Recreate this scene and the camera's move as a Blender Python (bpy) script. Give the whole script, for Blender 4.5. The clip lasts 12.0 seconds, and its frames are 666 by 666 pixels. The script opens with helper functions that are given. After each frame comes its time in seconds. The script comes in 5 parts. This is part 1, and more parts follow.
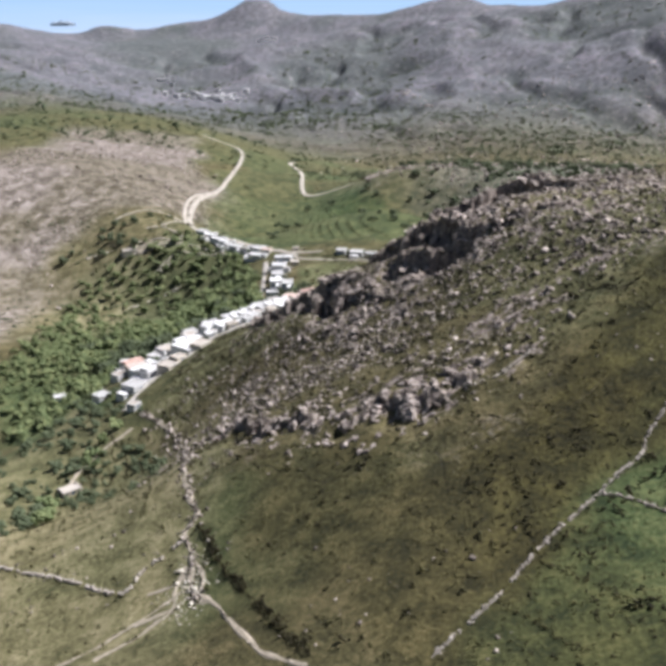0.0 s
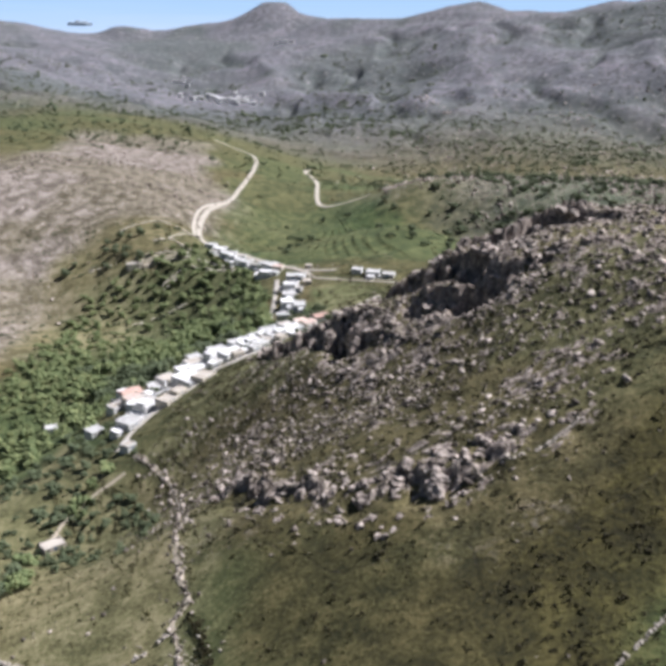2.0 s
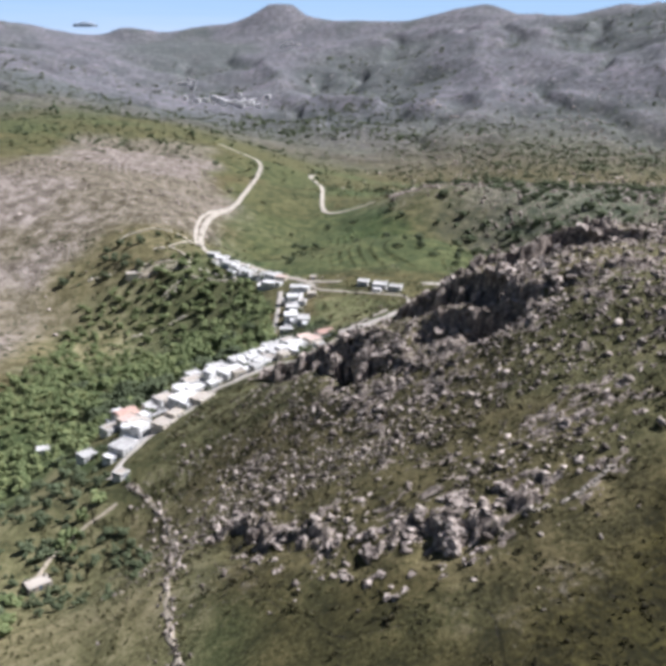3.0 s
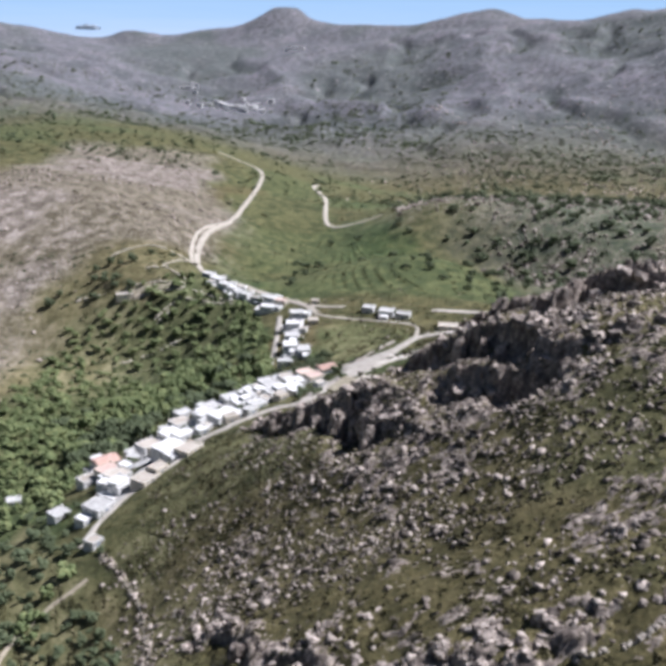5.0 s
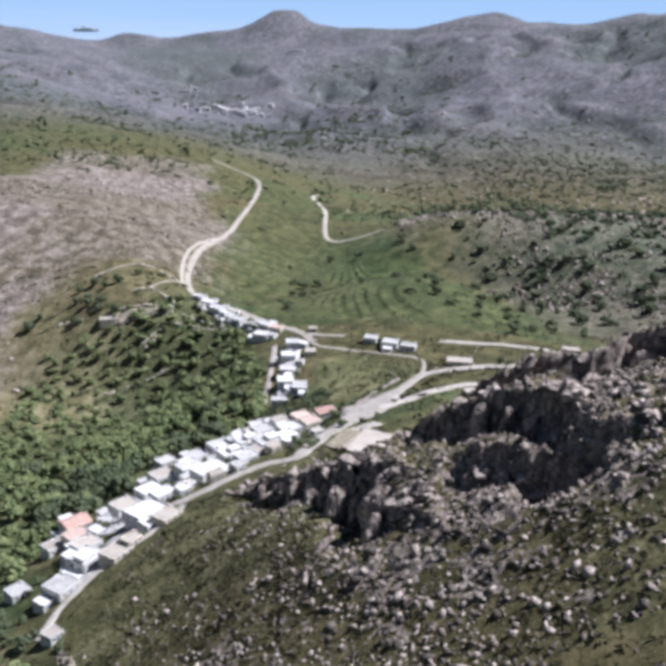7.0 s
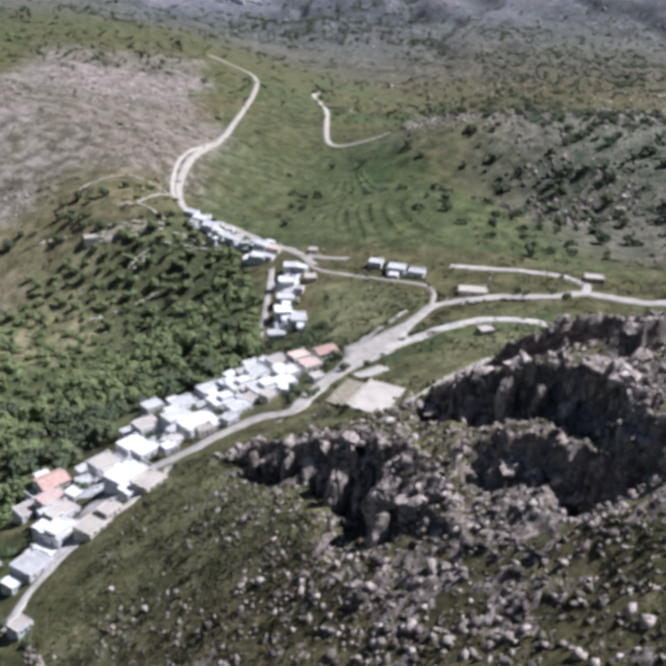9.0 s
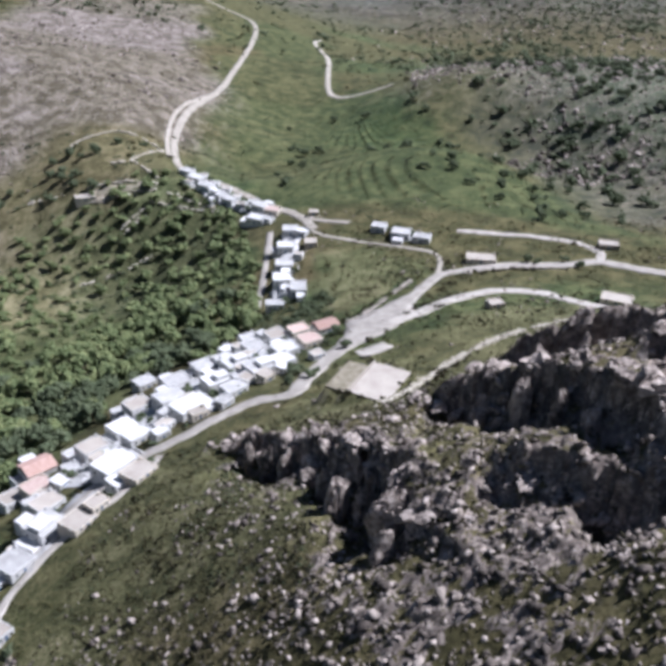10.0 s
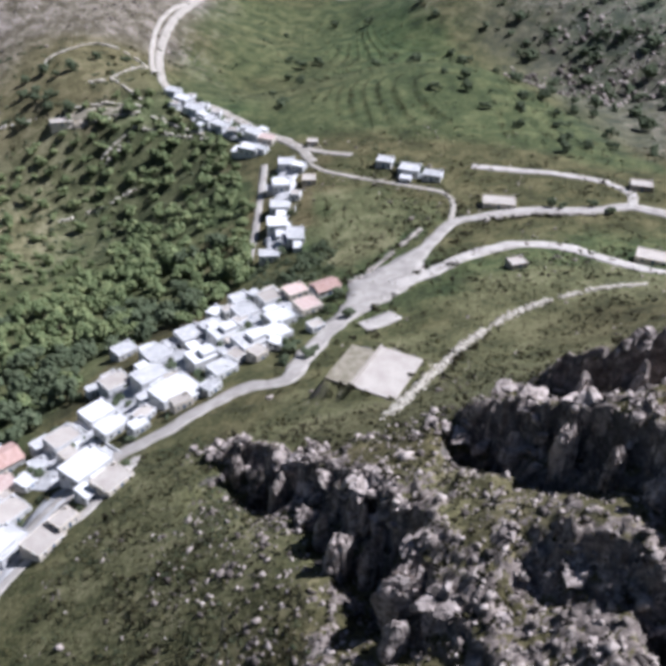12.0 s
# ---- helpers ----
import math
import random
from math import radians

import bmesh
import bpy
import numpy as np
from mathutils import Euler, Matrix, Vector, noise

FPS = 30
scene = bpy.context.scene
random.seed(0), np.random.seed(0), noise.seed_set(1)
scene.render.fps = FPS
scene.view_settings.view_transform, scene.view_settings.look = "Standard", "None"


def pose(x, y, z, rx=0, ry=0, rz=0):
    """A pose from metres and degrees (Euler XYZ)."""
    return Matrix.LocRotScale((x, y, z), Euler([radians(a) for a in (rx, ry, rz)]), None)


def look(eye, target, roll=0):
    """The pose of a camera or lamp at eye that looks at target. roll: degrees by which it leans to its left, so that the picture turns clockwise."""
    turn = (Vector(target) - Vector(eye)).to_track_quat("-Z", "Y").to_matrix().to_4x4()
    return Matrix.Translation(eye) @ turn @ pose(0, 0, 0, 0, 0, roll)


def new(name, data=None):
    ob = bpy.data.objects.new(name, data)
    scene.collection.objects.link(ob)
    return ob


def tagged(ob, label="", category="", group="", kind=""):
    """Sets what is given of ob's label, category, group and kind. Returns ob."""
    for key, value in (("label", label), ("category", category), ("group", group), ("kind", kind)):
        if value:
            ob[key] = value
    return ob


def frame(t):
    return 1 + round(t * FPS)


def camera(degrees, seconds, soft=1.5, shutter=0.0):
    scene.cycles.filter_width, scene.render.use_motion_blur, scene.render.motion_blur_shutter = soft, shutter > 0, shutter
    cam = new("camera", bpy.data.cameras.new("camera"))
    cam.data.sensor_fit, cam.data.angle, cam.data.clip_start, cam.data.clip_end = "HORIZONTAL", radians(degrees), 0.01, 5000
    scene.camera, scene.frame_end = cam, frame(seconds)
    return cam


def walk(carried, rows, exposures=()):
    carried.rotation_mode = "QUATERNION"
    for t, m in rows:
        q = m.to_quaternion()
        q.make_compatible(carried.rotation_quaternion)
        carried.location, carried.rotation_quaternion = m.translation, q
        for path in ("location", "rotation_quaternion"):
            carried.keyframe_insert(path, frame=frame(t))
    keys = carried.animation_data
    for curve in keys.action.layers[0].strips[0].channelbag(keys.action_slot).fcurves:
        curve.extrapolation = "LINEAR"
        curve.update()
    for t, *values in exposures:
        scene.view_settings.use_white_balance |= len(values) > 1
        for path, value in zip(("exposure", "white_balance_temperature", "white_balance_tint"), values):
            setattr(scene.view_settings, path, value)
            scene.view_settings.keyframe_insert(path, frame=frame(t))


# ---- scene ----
cam = camera(39.7, 12.0, soft=5.0)
METRES, EYE, TILT, LEAN, TURN = 300.0, 215.0, -20.5, 0.0, 0.0
ROWS = [
    (0.0, 0.0, 0.0, 0.0, -0.0, 0.0, 0.0),
    (0.5, -0.0002, 0.0275, 0.0108, 0.25, 0.02, -0.3),
    (1.0, -0.0009, 0.0627, 0.0241, 0.47, 0.05, -0.61),
    (1.5, -0.0026, 0.1014, 0.0394, 0.63, 0.11, -0.86),
    (2.0, -0.0044, 0.1403, 0.0544, 0.76, 0.16, -1.09),
    (2.5, -0.006, 0.1808, 0.0699, 0.9, 0.23, -1.28),
    (3.0, -0.0076, 0.2188, 0.0847, 1.03, 0.27, -1.42),
    (5.0, -0.0113, 0.3787, 0.147, 1.23, 0.45, -1.81),
    (5.5, -0.0125, 0.4159, 0.1619, 1.21, 0.5, -1.84),
    (6.0, -0.0136, 0.4582, 0.1788, 1.22, 0.55, -1.86),
    (6.5, -0.0146, 0.4993, 0.1954, 1.21, 0.6, -1.9),
    (7.0, -0.0152, 0.5433, 0.2122, 1.22, 0.59, -1.97),
    (7.2, -0.0156, 0.5592, 0.2185, 1.23, -0.1, -1.97),
    (8.0, -0.017, 0.6185, 0.2425, 1.29, -2.72, -1.96),
    (8.8, -0.0185, 0.6758, 0.2659, 1.36, -5.33, -1.95),
    (9.0, -0.0188, 0.6914, 0.2722, 1.38, -5.99, -1.95),
    (9.5, -0.0196, 0.7324, 0.2886, 1.44, -7.75, -1.95),
    (10.0, -0.0202, 0.7681, 0.3028, 1.51, -9.28, -1.97),
    (10.5, -0.0214, 0.8117, 0.3205, 1.54, -11.14, -1.97),
    (11.0, -0.0226, 0.8488, 0.3359, 1.57, -12.69, -1.94),
    (11.5, -0.0242, 0.8884, 0.3517, 1.58, -14.28, -1.93),
    (12.0, -0.0259, 0.9295, 0.3677, 1.58, -15.88, -1.87),
]
walk(cam, [(t, pose(0, 0, EYE, TILT, LEAN, TURN) @ pose(METRES * x, METRES * y, METRES * z, 90 + pitch, roll, yaw)) for t, x, y, z, yaw, pitch, roll in ROWS], exposures=[(0.0, 0.9, 6080, 14.5), (5.0, 0.82, 5900, 15.4), (12.0, 0.69, 5580, 17.3)])

# ---------------------------------------------------------------- light
world = bpy.data.worlds.new("sky")
scene.world = world
world.use_nodes = True
SUN_AZ, SUN_EL = 72.0, 53.0          # degrees from +y towards +x; height
wn = world.node_tree
sky = wn.nodes.new("ShaderNodeTexSky")
sky.sky_type, sky.sun_disc = "NISHITA", False
sky.sun_elevation, sky.sun_rotation = radians(SUN_EL), radians(SUN_AZ)
sky.air_density, sky.dust_density = 1.0, 0.6
wn.links.new(sky.outputs[0], wn.nodes["Background"].inputs[0])
wn.nodes["Background"].inputs[1].default_value = 0.026
sun_data = bpy.data.lights.new("sun", "SUN")
sun_data.energy, sun_data.angle, sun_data.color = 4.8, radians(0.53), (1.0, 0.965, 0.92)
sun = new("sun", sun_data)
_a, _e = radians(SUN_AZ), radians(SUN_EL)
SUN_WAY = Vector((math.sin(_a) * math.cos(_e), math.cos(_a) * math.cos(_e), math.sin(_e)))
sun.matrix_world = look(SUN_WAY * 800, (0, 0, 0))

# ---------------------------------------------------------------- materials
def material(name, rough=0.9):
    m = bpy.data.materials.new(name)
    m.use_nodes = True
    b = m.node_tree.nodes["Principled BSDF"]
    b.inputs["Roughness"].default_value = rough
    b.inputs["Specular IOR Level"].default_value = 0.25
    return m, m.node_tree, b


def node(nt, kind, **values):
    n = nt.nodes.new(kind)
    for k, v in values.items():
        n.inputs[k.replace("_", " ")].default_value = v
    return n


def noise_at(nt, scale, detail=6.0, rough=0.6, vec=None):
    n = node(nt, "ShaderNodeTexNoise", Scale=scale, Detail=detail, Roughness=rough)
    nt.links.new(vec if vec else coords(nt), n.inputs["Vector"])
    return n.outputs["Fac"]


def coords(nt):
    for n in nt.nodes:
        if n.bl_idname == "ShaderNodeNewGeometry":
            return n.outputs["Position"]
    return nt.nodes.new("ShaderNodeNewGeometry").outputs["Position"]


def ramp(nt, fac, stops):
    n = nt.nodes.new("ShaderNodeValToRGB")
    el = n.color_ramp.elements
    while len(el) < len(stops):
        el.new(0.5)
    for e, (p, c) in zip(el, stops):
        e.position, e.color = p, (*c, 1)
    nt.links.new(fac, n.inputs[0])
    return n.outputs[0]


def mix(nt, fac, a, b, blend="MIX"):
    n = nt.nodes.new("ShaderNodeMix")
    n.data_type, n.blend_type = "RGBA", blend
    for sock, v in ((n.inputs[0], fac), (n.inputs[6], a), (n.inputs[7], b)):
        if isinstance(v, (int, float)):
            sock.default_value = v
        elif isinstance(v, tuple):
            sock.default_value = (*v, 1)
        else:
            nt.links.new(v, sock)
    return n.outputs[2]


def maths(nt, op, a, b=0.0, clamp=False):
    n = nt.nodes.new("ShaderNodeMath")
    n.operation, n.use_clamp = op, clamp
    for sock, v in ((n.inputs[0], a), (n.inputs[1], b)):
        if isinstance(v, (int, float)):
            sock.default_value = v
        else:
            nt.links.new(v, sock)
    return n.outputs[0]


def bump(nt, bsdf, height, strength, distance):
    n = node(nt, "ShaderNodeBump", Strength=strength, Distance=distance)
    nt.links.new(height, n.inputs["Height"])
    nt.links.new(n.outputs[0], bsdf.inputs["Normal"])


def plain(name, c1, c2, scale=0.8, rough=0.9, relief=0.05, fine=None):
    """A surface of two near colours, blotched at two scales, with relief."""
    m, nt, b = material(name, rough)
    big = noise_at(nt, scale, 5)
    small = noise_at(nt, scale * 9, 4)
    fac = maths(nt, "ADD", maths(nt, "MULTIPLY", big, 0.65), maths(nt, "MULTIPLY", small, 0.35))
    info = nt.nodes.new("ShaderNodeObjectInfo")
    tone = maths(nt, "ADD", maths(nt, "MULTIPLY", info.outputs["Random"], 0.24), 0.84)
    shade = nt.nodes.new("ShaderNodeCombineColor")
    for k in range(3):
        nt.links.new(tone, shade.inputs[k])
    nt.links.new(mix(nt, 1.0, ramp(nt, fac, [(0.4, c1), (0.6, c2)]), shade.outputs[0], "MULTIPLY"), b.inputs["Base Color"])
    bump(nt, b, small, 0.6, relief)
    return m


def per_piece(name, stops, scale=1.2, rough=0.9, relief=0.15, jitter=0.55):
    """A surface whose tone changes from island to island, with grain."""
    m, nt, b = material(name, rough)
    coords(nt)
    geo = [n for n in nt.nodes if n.bl_idname == "ShaderNodeNewGeometry"][0]
    info = nt.nodes.new("ShaderNodeObjectInfo")
    rnd = maths(nt, "FRACT", maths(nt, "ADD", geo.outputs["Random Per Island"], info.outputs["Random"]))
    grain = noise_at(nt, scale, 6, 0.65)
    fac = maths(nt, "ADD", maths(nt, "MULTIPLY", rnd, jitter), maths(nt, "MULTIPLY", grain, 1 - jitter))
    nt.links.new(ramp(nt, fac, stops), b.inputs["Base Color"])
    bump(nt, b, grain, 0.7, relief)
    return m


M_ROCK = per_piece("weathered_rock", [(0.3, (0.075, 0.063, 0.054)), (0.5, (0.19, 0.16, 0.138)), (0.72, (0.44, 0.38, 0.335))], 1.6, 0.95, 0.25, 0.5)
M_CRAG = per_piece("crag_rock", [(0.36, (0.09, 0.076, 0.066)), (0.47, (0.255, 0.215, 0.19)), (0.62, (0.52, 0.45, 0.4))], 0.6, 0.95, 0.6, 0.12)
M_SCRUB = per_piece("scrub_leaves", [(0.15, (0.024, 0.025, 0.013)), (0.5, (0.057, 0.053, 0.02)), (0.85, (0.1, 0.09, 0.035))], 2.0, 0.9, 0.1, 0.6)
M_HEATH = per_piece("heath_leaves", [(0.15, (0.01, 0.009, 0.004)), (0.85, (0.036, 0.031, 0.011))], 2.0, 0.9, 0.1, 0.6)
M_LEAF = per_piece("tree_leaves", [(0.3, (0.075, 0.1, 0.04)), (0.5, (0.122, 0.152, 0.064)), (0.7, (0.21, 0.23, 0.1))], 0.14, 0.8, 0.1, 0.25)
M_LEAF_DARK = per_piece("dark_tree_leaves", [(0.1, (0.04, 0.054, 0.03)), (0.5, (0.08, 0.1, 0.053)), (0.9, (0.13, 0.145, 0.08))], 0.14, 0.85, 0.1, 0.3)
M_BARK = plain("bark", (0.09, 0.065, 0.045), (0.17, 0.13, 0.1), 3.0)
M_ROAD = plain("pale_concrete_road", (0.34, 0.31, 0.275), (0.5, 0.46, 0.41), 0.25, 0.9, 0.02)
M_PATH = plain("trodden_stony_path", (0.25, 0.215, 0.16), (0.42, 0.365, 0.29), 0.7, 0.95, 0.1)
M_TRACK = plain("dusty_track", (0.3, 0.27, 0.225), (0.45, 0.41, 0.355), 0.3, 0.95, 0.05)
M_WHITE = plain("whitewash", (0.56, 0.555, 0.545), (0.69, 0.685, 0.675), 0.5, 0.85, 0.01)
M_GREYROOF = plain("cement_roof", (0.35, 0.345, 0.335), (0.52, 0.51, 0.5), 0.4, 0.9, 0.02)
M_CREAM = plain("cream_render", (0.52, 0.46, 0.38), (0.68, 0.62, 0.53), 0.5, 0.9, 0.01)
M_STONEWALL = per_piece("stone_masonry", [(0.2, (0.24, 0.21, 0.18)), (0.8, (0.45, 0.41, 0.36))], 1.6, 0.95, 0.15, 0.4)
M_PALESTONE = per_piece("pale_limestone", [(0.2, (0.34, 0.31, 0.25)), (0.8, (0.62, 0.57, 0.48))], 1.6, 0.95, 0.15, 0.4)
M_TILE = plain("terracotta_tiles", (0.36, 0.225, 0.185), (0.47, 0.33, 0.285), 0.9, 0.85, 0.05)
M_PINK = plain("faded_pink_roof", (0.46, 0.33, 0.29), (0.58, 0.46, 0.41), 0.7, 0.9, 0.02)
M_DOOR = plain("painted_wood", (0.05, 0.09, 0.16), (0.09, 0.15, 0.24), 2.0, 0.6)
M_FRAME = plain("window_frame_paint", (0.5, 0.5, 0.48), (0.66, 0.66, 0.64), 2.0, 0.6)
M_SLAB = plain("concrete_slab", (0.36, 0.32, 0.28), (0.45, 0.41, 0.36), 0.2, 0.9, 0.01)
M_EARTH = plain("trodden_earth", (0.17, 0.15, 0.105), (0.29, 0.26, 0.2), 0.4, 0.95, 0.08)
M_GLASS, _nt, _b = material("window_glass", 0.08)
_b.inputs["Base Color"].default_value = (0.02, 0.025, 0.03, 1)
_b.inputs["Specular IOR Level"].default_value = 0.5


def ground_material():
    """Soil, grass, bare stony ground and scrub, mixed by the zones of the ground."""
    m, nt, b = material("hill_ground", 0.95)
    at = nt.nodes.new("ShaderNodeAttribute")
    at.attribute_name = "zone"
    sep = nt.nodes.new("ShaderNodeSeparateColor")
    nt.links.new(at.outputs["Color"], sep.inputs[0])
    far = nt.nodes.new("ShaderNodeAttribute")
    far.attribute_name = "hazy_moor"
    n_big, n_mid, n_fine = noise_at(nt, 0.012, 4), noise_at(nt, 0.09, 6), noise_at(nt, 0.7, 6, 0.7)
    mott = maths(nt, "ADD", maths(nt, "MULTIPLY", n_mid, 0.5), maths(nt, "MULTIPLY", n_fine, 0.5))
    olive = ramp(nt, mott, [(0.4, (0.03, 0.029, 0.011)), (0.5, (0.083, 0.073, 0.03)), (0.61, (0.165, 0.134, 0.068))])
    green = ramp(nt, mott, [(0.41, (0.02, 0.037, 0.013)), (0.5, (0.053, 0.08, 0.027)), (0.6, (0.112, 0.135, 0.054))])
    bare = ramp(nt, mott, [(0.41, (0.085, 0.072, 0.056)), (0.5, (0.175, 0.147, 0.122)), (0.585, (0.38, 0.335, 0.3))])
    # grey-mauve upland, with the bluish haze of distance put into its base colour
    hazy_moor = ramp(nt, maths(nt, "ADD", maths(nt, "MULTIPLY", n_big, 0.6), maths(nt, "MULTIPLY", mott, 0.4)),
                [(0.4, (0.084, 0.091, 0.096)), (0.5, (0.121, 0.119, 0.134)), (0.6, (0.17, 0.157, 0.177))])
    thick = node(nt, "ShaderNodeTexVoronoi", Scale=0.055)
    nt.links.new(coords(nt), thick.inputs["Vector"])
    hazy_moor = mix(nt, maths(nt, "MULTIPLY", maths(nt, "LESS_THAN", thick.outputs["Distance"], maths(nt, "MULTIPLY", n_big, 0.8)), 0.55), hazy_moor, (0.045, 0.055, 0.048))
    # ravines of the far hills mix towards a darker grey-green
    ravine_tint = nt.nodes.new("ShaderNodeAttribute")
    ravine_tint.attribute_name = "ravine_tint"
    hazy_moor = mix(nt, maths(nt, "MULTIPLY", ravine_tint.outputs["Fac"], 0.65), hazy_moor, ramp(nt, mott, [(0.42, (0.05, 0.062, 0.058)), (0.58, (0.085, 0.098, 0.088))]))
    strew = noise_at(nt, 0.045, 7, 0.8)
    hazy_moor = mix(nt, ramp(nt, strew, [(0.56, (0, 0, 0)), (0.64, (0.8, 0.8, 0.8))]), hazy_moor, (0.27, 0.245, 0.25))
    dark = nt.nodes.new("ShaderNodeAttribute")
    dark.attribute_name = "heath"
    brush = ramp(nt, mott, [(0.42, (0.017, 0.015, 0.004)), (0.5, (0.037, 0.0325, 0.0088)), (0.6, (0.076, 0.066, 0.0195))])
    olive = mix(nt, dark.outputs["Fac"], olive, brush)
    col = mix(nt, sep.outputs[0], olive, green)
    dry = nt.nodes.new("ShaderNodeAttribute")
    dry.attribute_name = "straw"
    col = mix(nt, dry.outputs["Fac"], col, ramp(nt, mott, [(0.4, (0.075, 0.07, 0.03)), (0.5, (0.185, 0.165, 0.082)), (0.61, (0.31, 0.268, 0.16))]))
    col = mix(nt, far.outputs["Fac"], col, hazy_moor)
    col = mix(nt, sep.outputs[1], col, bare)
    # stones in the ground
    vor = node(nt, "ShaderNodeTexVoronoi", Scale=0.38)
    nt.links.new(coords(nt), vor.inputs["Vector"])
    stone = maths(nt, "LESS_THAN", vor.outputs["Distance"], 0.3)
    stone = maths(nt, "MULTIPLY", stone, maths(nt, "MULTIPLY", sep.outputs[2], maths(nt, "GREATER_THAN", n_mid, 0.49)))
    col = mix(nt, stone, col, ramp(nt, n_fine, [(0.3, (0.2, 0.175, 0.15)), (0.7, (0.44, 0.4, 0.36))]))
    warp = noise_at(nt, 0.33, 7, 0.72)
    ledge = maths(nt, "MULTIPLY", maths(nt, "GREATER_THAN", maths(nt, "ADD", warp, maths(nt, "MULTIPLY", maths(nt, "SUBTRACT", n_mid, 0.5), 0.5)), 0.55), sep.outputs[2])
    col = mix(nt, ledge, col, ramp(nt, n_fine, [(0.38, (0.1, 0.085, 0.07)), (0.5, (0.245, 0.208, 0.178)), (0.62, (0.43, 0.37, 0.325))]))
    stone_at = nt.nodes.new("ShaderNodeAttribute")
    stone_at.attribute_name = "rock"
    grit = noise_at(nt, 0.9, 7, 0.75)
    fleck = maths(nt, "SUBTRACT", maths(nt, "ADD", stone_at.outputs["Fac"], maths(nt, "MULTIPLY", maths(nt, "SUBTRACT", grit, 0.5), 2.6)), 0.5)
    fleck = maths(nt, "MULTIPLY", fleck, 5.0, True)
    fleck = maths(nt, "MULTIPLY", fleck, maths(nt, "GREATER_THAN", stone_at.outputs["Fac"], 0.02))
    rock = ramp(nt, noise_at(nt, 0.45, 7, 0.72), [(0.36, (0.07, 0.058, 0.05)), (0.5, (0.2, 0.165, 0.142)), (0.64, (0.47, 0.4, 0.345))])
    steep = nt.nodes.new("ShaderNodeAttribute")
    steep.attribute_name = "cliff"
    # steep faces take a darker grey rock colour that holds some of their shade
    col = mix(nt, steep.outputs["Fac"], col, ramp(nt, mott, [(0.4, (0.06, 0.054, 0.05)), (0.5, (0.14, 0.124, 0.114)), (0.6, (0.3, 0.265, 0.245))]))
    col = mix(nt, fleck, col, rock)
    nt.links.new(col, b.inputs["Base Color"])
    bump(nt, b, maths(nt, "ADD", mott, maths(nt, "ADD", maths(nt, "MULTIPLY", stone, 0.35), maths(nt, "MULTIPLY", ledge, 0.3))), 0.8, 1.4)
    return m


M_GROUND = ground_material()

# ---------------------------------------------------------------- the lie of the land
BASE = 38.5
NEAR_HILLS = [  # x, y, height, radius
    (-300, -300, -29.9, 450), (350, -300, 63.2, 250), (50, -300, 19.5, 250), (200, -150, 30.2, 250),
    (-125, 0, 2.5, 130), (100, 75, 7.5, 130), (-100, 150, 4.5, 70), (100, 200, -17.2, 70),
    (200, 200, 4.5, 70), (-200, 225, -29.1, 130), (-50, 250, -19.6, 70), (200, 300, 97.7, 250),
    (-550, 300, -41.1, 250), (-150, 300, 9.4, 70), (-50, 300, 17.9, 70), (-100, 350, -35.8, 70),
    (0, 350, -15, 70), (-250, 350, -7.2, 70), (200, 400, -17.2, 70), (100, 400, 6.7, 70),
    (50, 450, 31.4, 70), (250, 450, 47.4, 130),
]
MIDDLE_HILLS = [  # x, y, height, radius
    (-50, 450, -0.2, 70), (-200, 450, -25.7, 70), (-100, 450, -8.7, 70), (50, 500, -24.7, 70),
    (-50, 550, -6, 70), (-150, 550, -18.2, 70), (-400, 600, -97.1, 250), (500, 600, 52, 250),
    (150, 600, -21.4, 70), (-100, 650, -22.4, 70), (-200, 650, -17.1, 70), (25, 675, -20.4, 130),
    (-150, 750, -45.8, 70), (-550, 750, 19.3, 250), (-250, 750, -16.1, 70), (250, 750, -27, 130),
    (-50, 800, -13.3, 70), (150, 800, -14.7, 70), (-250, 800, -15.3, 70), (-350, 825, -27.1, 130),
    (-150, 850, 11.7, 70), (150, 900, -40.9, 70),
]
VALLEY_HILLS = [  # x, y, height, radius
    (-100, 900, -33.7, 70), (-250, 900, -9.6, 70), (650, 900, 35.8, 250), (100, 950, -48.2, 70),
    (0, 950, -16.7, 70), (-350, 1050, 9, 130), (250, 1050, 6.4, 130), (500, 1050, -6.8, 250),
    (-50, 1050, -51.9, 130), (-200, 1050, 18.4, 130), (100, 1050, 45.9, 130), (-100, 1200, -33.8, 250),
    (350, 1350, 9, 250), (600, 1500, -64.9, 450), (-250, 1500, 14.5, 250), (50, 1500, -28.3, 250),
    (0, 1800, -90.8, 450), (-900, 1800, -81.5, 450), (-300, 1800, 56.5, 450), (-900, 2100, 30.1, 600),
    (0, 2100, -90.5, 450), (900, 2100, -97.5, 450),
]
FAR_HILLS = [  # x, y, height, radius
    (300, 2100, 43.9, 450), (0, 2400, -35.9, 1000), (900, 2400, -52.1, 600), (-1200, 2700, 57.3, 600),
    (-300, 2700, -45.6, 600), (1500, 2700, 105.1, 600), (1200, 3000, 111, 600), (600, 3000, -57.2, 600),
    (1500, 3000, 99.9, 600), (-300, 3000, -71, 600), (-600, 3300, -93.2, 600), (-1200, 3300, -59.4, 600),
    (0, 3300, 38.6, 600), (900, 3600, 123.5, 600), (-900, 3600, 21, 600), (-1500, 3900, 53.9, 600),
    (1500, 3900, -127, 600), (500, 4000, 89, 200), (-1500, 4000, 59.1, 200), (900, 4000, -29.3, 200),
    (300, 4000, 37, 200), (-300, 4000, -13.3, 200),
]
